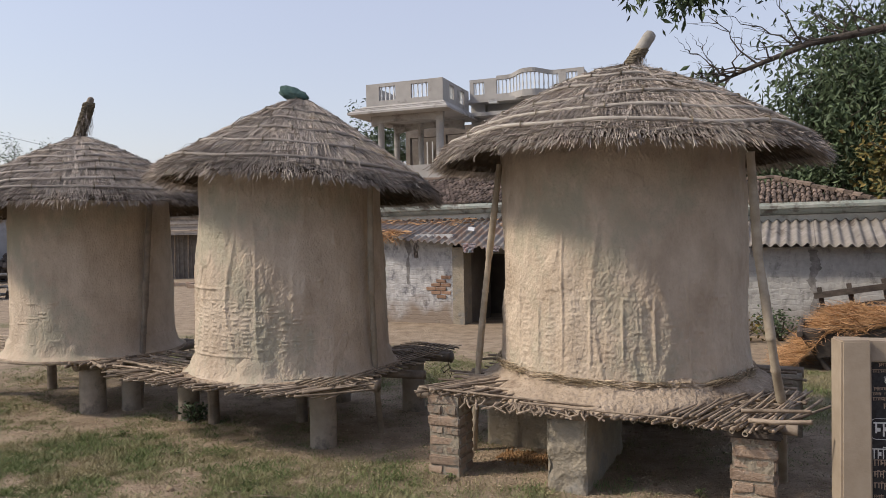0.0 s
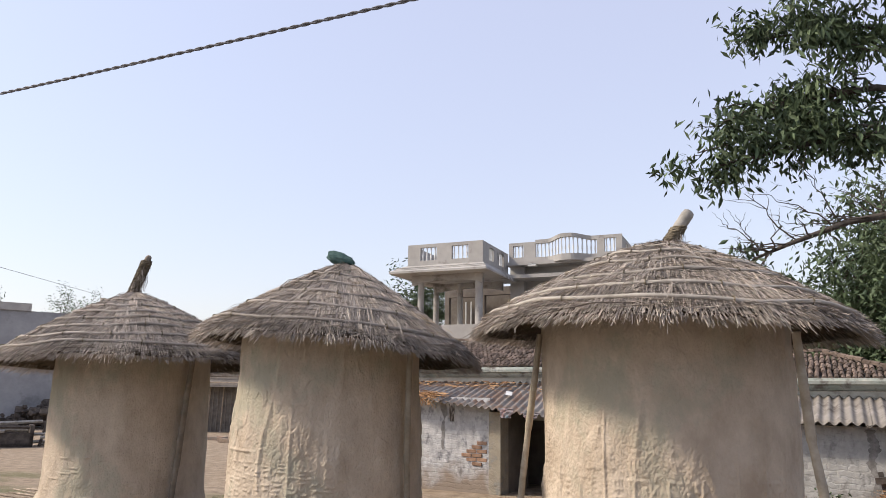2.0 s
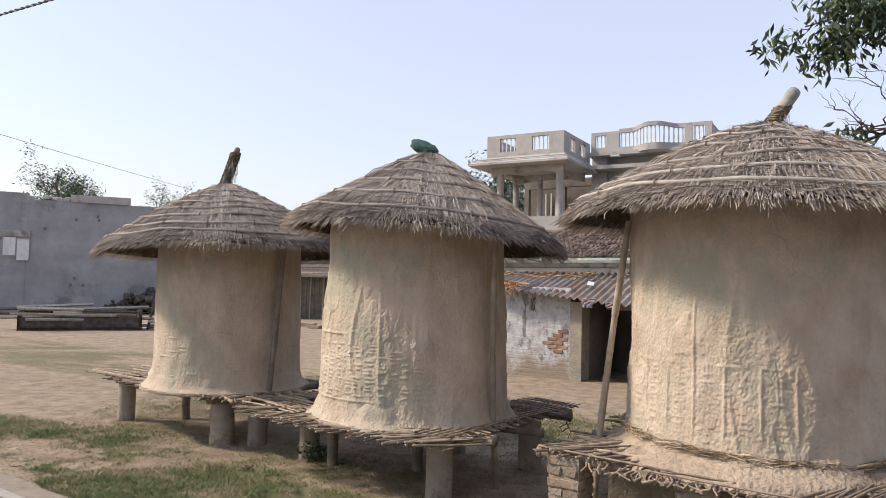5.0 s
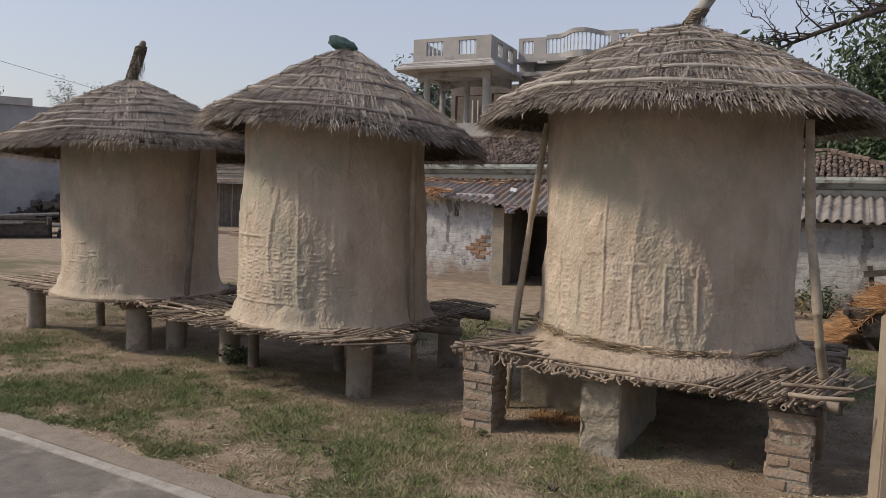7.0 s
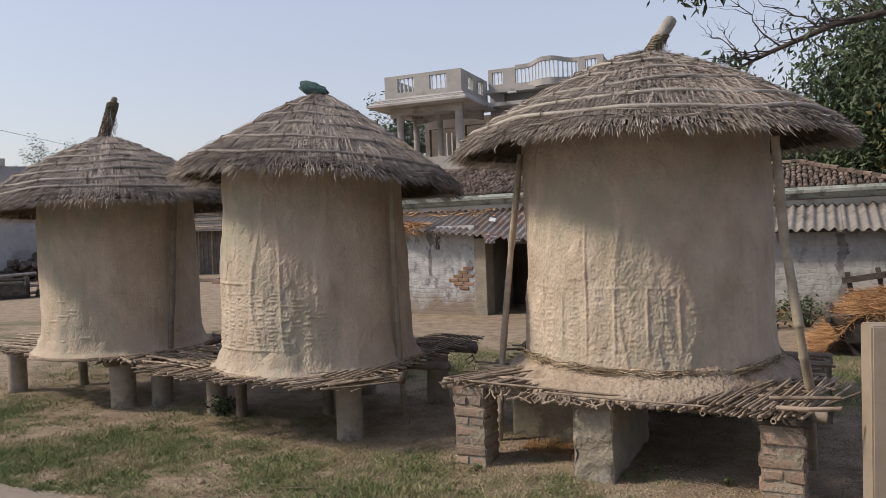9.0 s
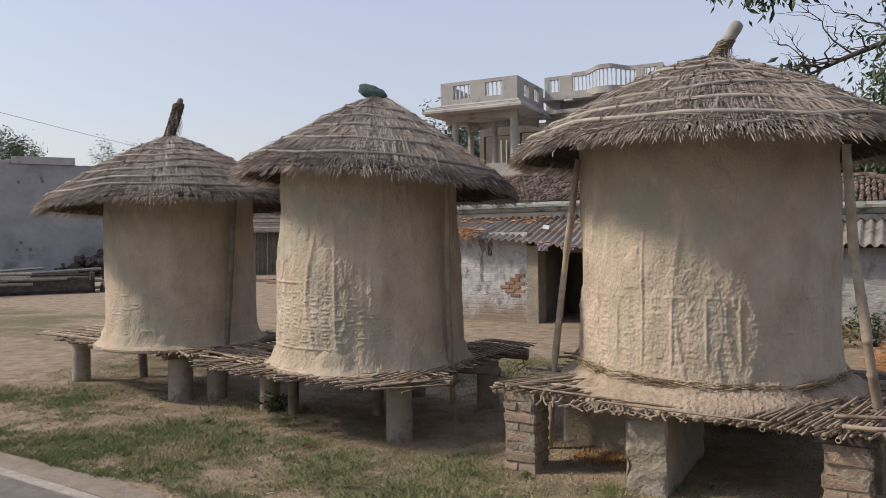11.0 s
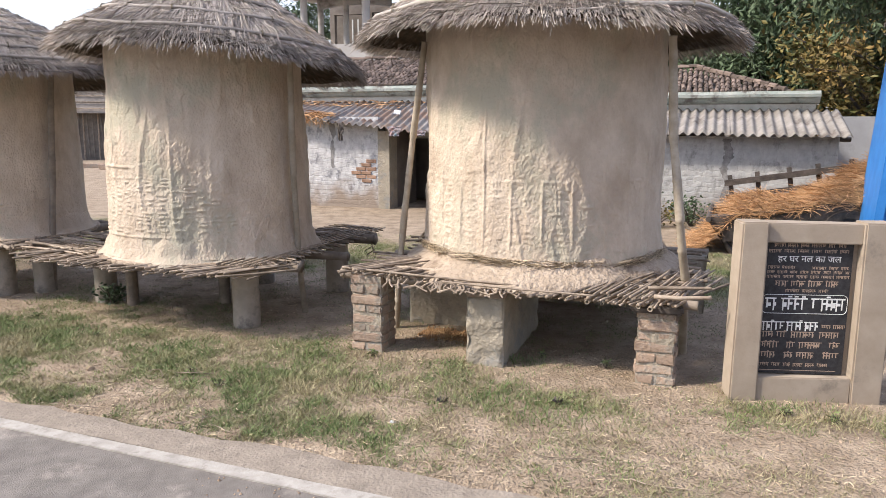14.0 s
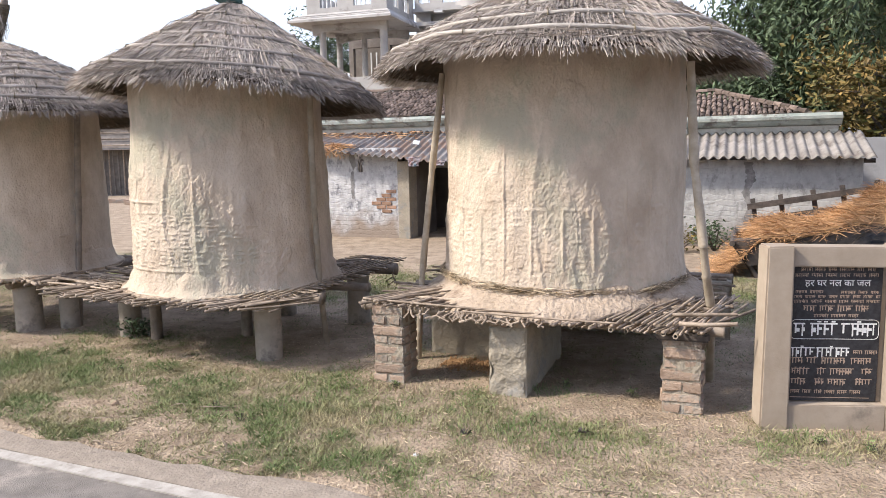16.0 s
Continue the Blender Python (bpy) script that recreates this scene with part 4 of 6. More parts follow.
# ---------------------------------------------------------------- long bamboo props against the roofs
def prop(pts, r, label, seed, material=M_BAMBOO):
    rng = random.Random(seed)
    p = thing("bamboo_pole", Matrix.Translation(pts[0]), label, "bamboo pole", "props of the roofs")
    P, Rr = [], []
    for a, b in zip(pts[:-1], pts[1:]):
        q, rr = bamboo_pts(Vector(a) - Vector(pts[0]), Vector(b) - Vector(pts[0]), r, rng, 0.004, 0.24)
        P += q if not P else q[1:]
        Rr += rr if not Rr else rr[1:]
    part("pole", Geo().tube(P, Rr, 10), material, p, smooth=True)
    return p


prop([uv(-2.26, 5.10, -0.03), uv(-2.2, 5.1, 0.7), uv(-2.1, 5.1, 1.5), uv(-2.0, 5.1, 2.2)], 0.026, "pale bamboo pole propping up a straw roof", 1)
prop([uv(-0.08, 5.2, -0.03), uv(-0.08, 4.9, 0.6), uv(-0.13, 4.75, 1.0), uv(-0.2, 4.85, 1.5), uv(-0.24, 4.9, 2.15)], 0.028, "thick crooked pole against a mud granary", 2)
prop([uv(-3.18, 5.25, -0.03), uv(-3.14, 5.1, 0.6), uv(-3.12, 5.04, 1.2), uv(-3.09, 5.0, 2.1)], 0.026, "bamboo pole standing against a mud granary", 3)
prop([uv(-5.9, 5.1, 0.0), uv(-5.85, 5.15, 1.0), uv(-5.8, 5.2, 2.05)], 0.03, "weathered pole standing against a mud granary", 4, M_LOG)

# ---------------------------------------------------------------- inscription board
def board():
    b = thing("inscription_board", pose(2.119, 3.829, 0, 0, 0, -11), "plastered cement board with a black inscribed plaque", "signboard")

    def leg(x0, x1, seed, flare=0.0):
        """A plastered upright, spreading towards its foot."""
        g = bevelled(x1 - x0, 0.17, 1.12, 0.009, 2, 0.003, random.Random(seed))
        g.v = [(x + (x0 + x1) / 2 - flare * max(0, -z - 0.25) ** 2 * (x < 0), y + 0.085, z + 0.50) for x, y, z in g.v]
        return part("pillar", g, M_CEMENT, b)
    leg(0.0, 0.142, 1, 0.12)
    leg(0.668, 0.84, 2)
    part("top_beam", moved(bevelled(0.53, 0.13, 0.115, 0.006, 2, 0.002, random.Random(3)), pose(0.405, 0.095, 0.995, 0, 1.0, 0)), M_CEMENT, b)
    part("foot_beam", moved(bevelled(0.53, 0.15, 0.19, 0.006, 2, 0.003, random.Random(4)), pose(0.405, 0.088, 0.05)), M_CEMENT, b)
    part("back_slab", Geo().box(0.138, 0.672, 0.085, 0.15, 0.12, 0.97), M_CEMENT, b)
    plq = part("plaque", moved(bevelled(0.488, 0.02, 0.80, 0.003, 1), pose(0.395, 0.077, 0.553)), M_GRANITE, b, "black stone plaque with white and tan lettering")
    rng = random.Random(9)

    def line(z, h, words, material, weight=0.12):
        """One row of writing as bars: a head stroke for each word with uprights hung from it."""
        y = 0.0668
        for x0, x1 in words:
            g = Geo()
            g.box(x0, x1, y - 0.0012, y, z + h * 0.30, z + h * 0.40)
            q = x0 + 0.1 * h
            while q < x1 - weight * h:
                w = h * rng.uniform(0.8, 1.2) * weight
                lo = z - h * rng.choice((0.5, 0.42, 0.42, 0.3))
                g.box(q, min(q + w, x1), y - 0.0012, y, lo, z + h * 0.30)
                if rng.random() < 0.55:
                    g.box(q + w, min(q + w + h * 0.2, x1), y - 0.0012, y, z - h * rng.uniform(0.0, 0.3), z - h * rng.uniform(-0.12, -0.04))
                if rng.random() < 0.18:
                    g.box(q, min(q + h * 0.25, x1), y - 0.0012, y, z + h * 0.44, z + h * 0.54)
                q += w + h * rng.uniform(0.2, 0.36)
            part("lettering", g, material, plq)

    def spread(x0, x1):
        out, x = [], x0
        while x < x1 - 0.02:
            w = min(rng.uniform(0.04, 0.085), x1 - x)
            out.append((x, x + w))
            x += w + 0.014
        return out
    for z, h, x0, x1 in ((0.922, 0.024, 0.20, 0.60), (0.888, 0.022, 0.17, 0.625), (0.793, 0.020, 0.175, 0.33), (0.790, 0.020, 0.42, 0.62), (0.765, 0.018, 0.17, 0.63), (0.738, 0.020, 0.17, 0.63), (0.698, 0.038, 0.22, 0.57), (0.655, 0.020, 0.28, 0.52), (0.443, 0.026, 0.50, 0.63)):
        line(z, h, spread(x0, x1), M_LETTER_T)
    for z, words in ((0.393, ((0.17, 0.23), (0.25, 0.31), (0.33, 0.46), (0.49, 0.60))), (0.330, ((0.17, 0.27), (0.31, 0.36), (0.38, 0.51), (0.55, 0.61))), (0.268, ((0.17, 0.25), (0.30, 0.35), (0.37, 0.47), (0.52, 0.61)))):
        line(z, 0.042, words, M_LETTER_T)
    line(0.208, 0.024, spread(0.17, 0.58), M_LETTER_T)
    line(0.578, 0.085, ((0.172, 0.235), (0.262, 0.410), (0.430, 0.475), (0.480, 0.620)), M_LETTER_W, 0.10)
    line(0.445, 0.062, ((0.165, 0.292), (0.300, 0.395), (0.402, 0.480)), M_LETTER_W, 0.11)
    pts = []
    for cx, cz, a0 in ((0.605, 0.605, 0), (0.185, 0.605, 90), (0.185, 0.545, 180), (0.605, 0.545, 270)):
        for k in range(5):
            a = radians(a0 + 22.5 * k)
            pts.append((cx + 0.026 * math.cos(a), 0.0662, cz + 0.026 * math.sin(a)))
    part("border", Geo().tube(pts + [pts[0]], 0.0016, 4), M_LETTER_W, plq, "thin rounded white outline")
    cu = bpy.data.curves.new("lettering", "FONT")
    cu.body = "हर घर नल का जल"
    cu.size, cu.align_x, cu.extrude = 0.052, "CENTER", 0.0008
    cu.materials.append(M_LETTER_W)
    tx = new("lettering", cu)
    tx.parent = plq
    tx.matrix_local = pose(0.40, 0.0655, 0.826, 90, 0, 0)
    fr = Geo()
    for x0, x1, z0, z1 in ((0.17, 0.62, 0.940, 0.943), (0.17, 0.60, 0.172, 0.175)):
        fr.box(x0, x1, 0.0655, 0.0668, z0, z1)
    part("rule", fr, M_LETTER_T, plq, "thin ruled line")
    return b


board()


# ---------------------------------------------------------------- row of low houses behind
H = at(0, 12.36)


def wall_box(name, x0, x1, y0, y1, z0, z1, material, label, m=None):
    g = Geo().box(x0, x1, y0, y1, z0, z1)
    ob = part(name, g, material)
    ob.matrix_world = m or H
    return tagged(ob, label, "wall", kind="structure")


wall_box("wall_front_1", -9.4, -5.83, 0, 0.32, -0.1, 1.72, M_WHITE, "flaking whitewashed brick wall of a low house")
wall_box("wall_front_2", -4.62, 1.84, 0, 0.3, -0.1, 1.40, M_WHITE2, "whitewashed wall of a low shed")
wall_box("wall_end_1", -9.4, -9.1, 0.32, 4.5, -0.1, 2.1, M_WHITE, "whitewashed end wall of a low house")
wall_box("wall_end_2", 1.54, 1.84, 0.3, 4.5, -0.1, 1.35, M_WHITE2, "whitewashed end wall of a low shed")
# these three walls carry the indoor shade in their colour
wall_box("wall_back", -9.4, 1.84, 4.5, 4.8, -0.1, 2.3, M_INNERSHADE, "back wall of a low house with indoor shade in its colour")
wall_box("wall_inner_1", -5.83, -5.6, 0.34, 1.3, -0.1, 1.75, M_INNERSHADE, "inner wall beside a doorway with indoor shade in its colour")
wall_box("wall_inner_2", -6.2, -4.3, 2.0, 2.1, -0.1, 2.0, M_INNERSHADE, "inner wall seen through a doorway with indoor shade in its colour")
wall_box("wall_upper_1", -9.3, -4.0, 1.16, 1.4, 1.3, 2.14, M_BANDW, "rendered upper wall under a cornice")
wall_box("wall_upper_2", -4.0, 1.62, 1.16, 1.4, 1.2, 1.92, M_BANDW, "stained rendered upper wall under a cornice")
wall_box("wall_far", 1.9, 9.0, 2.3, 2.6, -0.1, 1.72, M_GREYWALL, "old grey compound wall beside the sheds")
part("jamb", Geo().box(-5.835, -5.60, -0.02, 0.34, -0.1, 1.46), M_PIER).matrix_world = H
tagged(bpy.data.objects["jamb"], "cement-plastered jamb of a doorway", "door jamb", kind="structure")


def cornice(x0, x1, z0, material):
    g = Geo()
    prof = [(1.16, z0), (1.10, z0 + 0.01), (1.06, z0 + 0.05), (1.04, z0 + 0.09), (0.98, z0 + 0.10), (0.97, z0 + 0.15), (1.02, z0 + 0.155), (1.03, z0 + 0.20), (1.45, z0 + 0.20), (1.45, z0)]
    n = len(prof)
    for x in (x0, x1):
        g.v += [(x, y, z) for y, z in prof]
    g.f = [(i, (i + 1) % n, n + (i + 1) % n, n + i) for i in range(n)] + [tuple(range(n))[::-1], tuple(range(n, 2 * n))]
    ob = part("cornice", g, material)
    ob.matrix_world = H
    tagged(ob, "painted green and white cornice, stained", "cornice", kind="structure")


cornice(-9.3, -4.0, 2.13, M_BAND)
cornice(-4.0, 1.66, 1.93, M_BAND)


def stain(x, w, z0, z1, seed):
    g = Geo()
    n = 40
    for i in range(n + 1):
        z = z0 + (z1 - z0) * i / n
        ww = w * (0.55 + 0.45 * i / n) * (1 + 0.9 * noise.noise((seed, z * 5, 0)) + 0.7 * noise.noise((seed, z * 22, 4)))
        c = x + 0.05 * noise.noise((z * 4, seed, 5))
        g.v += [(c - ww / 2, -0.004, z), (c + ww / 2, -0.004, z)]
    g.f = [(2 * i, 2 * i + 1, 2 * i + 3, 2 * i + 2) for i in range(n)]
    ob = part("stain", g, M_STAIN)
    ob.matrix_world = H
    tagged(ob, "dark streak of rain and soot on whitewash", "stain", kind="structure")


stain(-6.80, 0.10, 0.75, 1.62, 1.0)
stain(0.27, 0.13, 0.25, 1.36, 2.0)

# bare bricks where the whitewash has fallen
patch = thing("exposed_brickwork", H, "patch of bare red bricks where whitewash has fallen off", "bricks")
prng = random.Random(12)
PB = mesh_of("brick", bevelled(0.20, 0.05, 0.062, 0.006, 1, 0.003, prng), M_REDBRICK)
for r in range(6):
    for c in range(3):
        x, z = -6.30 + 0.215 * c + (0.1 if r % 2 else 0) , 0.52 + 0.075 * r
        if abs(x + 6.03) / 0.27 + abs(z - 0.70) / 0.28 < 1.2 and x < -5.93:
            q = part("brick", PB, None, patch)
            q.matrix_local = pose(x, 0.012 + prng.uniform(-0.008, 0.006), z, 0, prng.uniform(-2, 2), 0)


def sheet(x0, x1, y0, y1, zf0, zf1, zb0, zb1, pitch, amp, material, parent, seed):
    """One corrugated sheet: front edge at y0 from height zf0 to zf1, back edge at y1."""
    g = Geo()
    nx = max(8, int((x1 - x0) / pitch * 8))
    ny = 5
    for j in range(ny + 1):
        for i in range(nx + 1):
            s, t = i / nx, j / ny
            z = (zf0 + (zf1 - zf0) * s) * (1 - t) + (zb0 + (zb1 - zb0) * s) * t
            x = x0 + (x1 - x0) * s
            g.v.append((x, y0 + (y1 - y0) * t + 0.02 * noise.noise((x * 3, seed, j)), z + amp * math.sin(2 * math.pi * x / pitch) + 0.012 * noise.noise((x * 1.5, t * 2, seed))))
    for j in range(ny):
        for i in range(nx):
            k = j * (nx + 1) + i
            g.f.append((k, k + 1, k + nx + 2, k + nx + 1))
    me = mesh_of("sheet", g, material, True)
    ob = part("sheet", me, None, parent)
    md = ob.modifiers.new("thick", "SOLIDIFY")
    md.thickness = 0.008
    return ob


tin = thing("tin_roof", H, "rusty corrugated tin lean-to roof over a doorway", "roof")
xs = [-9.5, -8.8, -8.1, -7.4, -6.7, -6.0, -5.3, -4.6, -3.9]
for i in range(8):
    z = lambda x: 1.66 - 0.10 * (x + 7.0)
    sheet(xs[i] - 0.03, xs[i + 1] + 0.03, -0.34 + 0.02 * (i % 3), 1.16, z(xs[i]) + 0.008 * (i % 2), z(xs[i + 1]) + 0.008 * (i % 2), 2.04, 2.02, 0.14, 0.027, M_TIN, tin, i)
asb = thing("cement_sheet_roof", H, "corrugated cement-sheet roof of a whitewashed shed", "roof")
xs = [-4.0, -2.9, -1.85, -0.8, 0.25, 1.15, 1.93]
for i in range(6):
    sheet(xs[i] - 0.04, xs[i + 1] + 0.04, -0.32, 1.16, 1.475 - 0.012 * i + 0.01 * (i % 2), 1.465 - 0.012 * i + 0.01 * (i % 2), 1.87 - 0.01 * i, 1.86 - 0.01 * i, 0.145, 0.026, M_ASBESTOS, asb, 10 + i)
part("purlin", Geo().tube([(-4.6, 0.05, 1.40), (2.0, 0.05, 1.36)], 0.035, 8), M_OLDWOOD, asb)


def tile_roof(x0, x1, h0, h1, z0, z1, y0, y1, label):
    """A slope of half-round clay tiles between an eave (y0, z0) and a ridge (y1, z1), hipped by h0 and h1 at its ends."""
    th = thing("tile_roof", H, label, "roof")
    rng = random.Random(int(x0 * 10))
    slab = Geo().add([(x0, y0, z0 - 0.06), (x1, y0, z0 - 0.06), (x1 - h1, y1, z1 - 0.06), (x0 + h0, y1, z1 - 0.06), (x0, 2 * y1 - y0, z0 - 0.06), (x1, 2 * y1 - y0, z0 - 0.06)], [(0, 1, 2, 3), (1, 5, 2), (0, 3, 4), (5, 4, 3, 2), (0, 4, 5, 1)])
    part("underlay", slab, M_INNERSHADE, th)
    L = math.hypot(y1 - y0, z1 - z0)
    rows, pitch = int(L / 0.14), 0.092
    g = Geo()

    def tile(p, d, up, r, ln):
        s = d.cross(up).normalized()
        vs = []
        for q, rr in ((0, r), (ln, r * 0.8)):
            for k in range(5):
                a = math.pi * k / 4
                vs.append(p + d * q + s * math.cos(a) * rr + up * math.sin(a) * rr)
        g.add(vs, [(k, k + 1, k + 6, k + 5) for k in range(4)] + [(0, 1, 2, 3, 4)])
    d = Vector((0, y1 - y0, z1 - z0)).normalized()
    up = Vector((0, -d.z, d.y))
    for j in range(rows):
        t = j / rows
        a, b = x0 + h0 * t, x1 - h1 * t
        for i in range(int((b - a) / pitch)):
            p = Vector((a + (i + 0.5) * pitch + rng.uniform(-0.012, 0.012), y0 + (y1 - y0) * t, z0 + (z1 - z0) * t + rng.uniform(-0.012, 0.012)))
            dd = (d + Vector((rng.gauss(0, 0.05), 0, 0))).normalized()
            tile(p, dd, up, 0.042, 0.18)
    # hip on the right and the ridge
    for a, b in ((Vector((x1, y0, z0 + 0.03)), Vector((x1 - h1, y1, z1 + 0.04))), (Vector((x0 + h0, y1, z1 + 0.04)), Vector((x1 - h1, y1, z1 + 0.04)))):
        n = int((b - a).length / 0.16)
        dd = (b - a).normalized()
        u2 = dd.cross(Vector((0, 1, 0)) if abs(dd.y) < 0.5 else Vector((1, 0, 0)))
        u2 = u2 if u2.z > 0 else -u2
        for i in range(n):
            tile(a.lerp(b, i / n) + Vector((0, 0, rng.uniform(-0.01, 0.015))), dd, u2.normalized(), 0.06, 0.19)
    # right hip slope, seen end on
    for j in range(rows):
        t = j / rows
        for i in range(int((1 - t) * 2 * (y1 - y0) / pitch / 2)):
            p = Vector((x1 - h1 * t, y0 + (y1 - y0) * t + (i + 0.5) * pitch, z0 + (z1 - z0) * t))
            tile(p, Vector((-h1, 0, z1 - z0)).normalized(), Vector((z1 - z0, 0, h1)).normalized(), 0.042, 0.18)
    tagged(part("tiles", g, M_TILE, th, "uneven rows of brown half-round tiles"), kind="stuff")


tile_roof(-9.6, -4.75, 1.2, 1.35, 2.36, 2.98, 1.25, 2.75, "old brown clay tile roof with a hipped end")
tile_roof(-4.4, 1.15, 0.8, 1.45, 2.13, 2.60, 1.25, 2.5, "low brown clay tile roof behind a cornice")

# straw and rags caught on the tin roof
rr = random.Random(77)
np.random.seed(77)
b_, t_ = [], []
for _ in range(700):
    cx, cy = (-7.1 + rr.gauss(0, 0.16), rr.uniform(-0.36, 0.1)) if rr.random() < 0.6 else (rr.uniform(-8.0, -5.0), rr.uniform(0.5, 0.95))
    z = 1.68 - 0.10 * (cx + 7) * (1 - (cy + 0.34) / 1.5) + 0.27 * (cy + 0.34)
    p = Vector((cx, cy, z + rr.uniform(0, 0.05)))
    b_.append(p)
    hang = 0.9 if cy < -0.2 else 0.15
    t_.append(p + Vector((rr.gauss(0, 0.12), rr.gauss(0, 0.06), -hang * rr.uniform(0, 0.22) + rr.uniform(-0.02, 0.03))))
ob = straws("roof_straw", len(b_), b_, t_, 0.012, M_HAY, None, "dry straw scattered on a tin roof", "stuff")
ob.matrix_world = H
ob["category"] = "straw"


def rag(x, y, z, w, h, seed, material, label):
    g = Geo()
    n = 8
    for j in range(n + 1):
        for i in range(n + 1):
            s, t = i / n - 0.5, j / n
            g.v.append((w * s * (1 - 0.4 * t + 0.3 * noise.noise((seed, t * 3, s))), 0.04 * noise.noise((s * 6, t * 4, seed)), -h * t))
    for j in range(n):
        for i in range(n):
            k = j * (n + 1) + i
            g.f.append((k, k + 1, k + n + 2, k + n + 1))
    th = part("rag", g, material)
    th.matrix_world = H @ pose(x, y, z)
    md = th.modifiers.new("thick", "SOLIDIFY")
    md.thickness = 0.012
    tagged(th, label, "cloth")


rag(-6.45, -0.32, 1.60, 0.13, 0.32, 1.0, M_OLDWOOD, "dark twisted rag hanging from a roof edge")
rag(-5.35, -0.36, 1.54, 0.28, 0.17, 2.0, M_RAG, "faded blue and pink rag over a roof edge")
rag(-4.85, -0.37, 1.48, 0.35, 0.10, 3.0, M_RAG, "faded cloth strip over a roof edge")
slip = part("paper", Geo().box(-0.06, 0.06, -0.09, 0.09, 0, 0.012), M_POLEWOOD)
slip.matrix_world = H @ pose(-5.55, 0.25, 1.80, 22, 8, 20)
tagged(slip, "white card lying on a tin roof", "card")


# ---------------------------------------------------------------- cart of straw, blue trailer
def cart():
    c = thing("hay_cart", at(0.15, 9.55), "old dark wooden cart loaded with golden straw", "cart")
    tilt = pose(0, 0, 0.36, 0, -9.5, 0)

    def bar(name, x0, x1, y0, y1, z0, z1, label=""):
        part(name, moved(Geo().box(x0, x1, y0, y1, z0, z1), tilt), M_OLDWOOD, c, label)
    for i in range(6):
        bar("plank", 0.0, 2.6, 0.02 + 0.2 * i, 0.2 + 0.2 * i, 0.0, 0.03)
    bar("side_rail", -0.05, 2.7, -0.04, 0.02, -0.05, 0.10)
    bar("side_board", 0.05, 2.65, -0.05, -0.043, -0.22, 0.06, "dark weathered side board")
    bar("side_rail", 0.15, 2.7, 1.2, 1.25, 0.18, 0.24)
    bar("side_rail", 0.15, 2.7, 1.2, 1.25, 0.36, 0.44)
    for x in (0.2, 0.55, 0.95, 1.3, 1.7, 2.2):
        bar("stake", x, x + 0.06, 1.25, 1.30, 0.0, 0.50)
    for x in (0.35, 0.9, 1.5):
        bar("cross_bar", x, x + 0.06, -0.06, 1.28, -0.1, 0.0)
    part("leg", Geo().tube([(-0.08, 0.05, 0.42), (0.2, 0.02, 0.0)], 0.032, 8), M_OLDWOOD, c)
    part("leg", Geo().tube([(-0.08, 1.1, 0.42), (0.2, 1.1, 0.0)], 0.032, 8), M_OLDWOOD, c)
    part("yoke_bar", Geo().tube([(-0.1, -0.1, 0.43), (-0.06, 1.3, 0.45)], 0.035, 8), M_OLDWOOD, c)
    for x0, y in ((-0.08, 0.1), (-0.08, 1.05)):
        part("shaft", Geo().tube([(x0, y, 0.44), (0.9, y, 0.5)], 0.035, 8), M_OLDWOOD, c)
    for y in (-0.02, 1.35):
        w = part("wheel", moved(Geo().lathe([(0.20, -0.05), (0.29, -0.05), (0.31, 0), (0.29, 0.05), (0.20, 0.05), (0.20, -0.05)], 28), pose(1.45, y, 0.31, 90, 0, 0)), M_OLDWOOD, c)
        part("hub", moved(Geo().lathe([(0.001, -0.07), (0.07, -0.07), (0.07, 0.07), (0.001, 0.07)], 12), pose(1.45, y, 0.31, 90, 0, 0)), M_OLDWOOD, w)
    h = thing("straw_heap", at(0.15, 9.55), "loose heap of golden rice straw on a cart", "straw")

    def top(x, y):
        k = max(0.0, 1 - ((y - 0.62) / 0.72) ** 2)
        z = 0.42 + 0.165 * x + k ** 0.6 * (0.08 + 0.34 * soft(0.7, 1.7, x) + 0.10 * math.sin(x * 3.4 + 0.3)) + 0.07 * noise.noise((x * 3, y * 3, 0))
        return z
    g = Geo()
    nx, ny = 44, 22
    for j in range(ny + 1):
        for i in range(nx + 1):
            x, y = -0.28 + 2.9 * i / nx, -0.08 + 1.4 * j / ny
            z = top(x, y)
            f = soft(-0.3, 0.35, x)
            z = z * f + 0.02 * (1 - f) + (0.10 * (1 - f) * f)
            g.v.append((x, y, z))
    for j in range(ny):
        for i in range(nx):
            k = j * (nx + 1) + i
            g.f.append((k, k + 1, k + nx + 2, k + nx + 1))
    part("core", g, M_HAYCORE, h, smooth=True)
    rng = random.Random(14)
    np.random.seed(14)
    b, t = [], []
    for _ in range(15000):
        x, y = rng.uniform(-0.32, 2.5), rng.uniform(-0.12, 1.3)
        f = soft(-0.3, 0.35, x)
        z = top(x, y) * f + 0.02 * (1 - f) + 0.10 * (1 - f) * f
        p = Vector((x, y, z + rng.uniform(-0.03, 0.03)))
        a = rng.gauss(2.7, 0.7) if rng.random() < 0.7 else rng.uniform(0, 6.28)
        l = rng.uniform(0.08, 0.26)
        b.append(p)
        t.append(p + Vector((math.cos(a) * l, math.sin(a) * l - 0.05, rng.gauss(-0.01, 0.05))))
    straws("straw", len(b), b, t, 0.0055, M_HAY, h, "", "stuff")


cart()


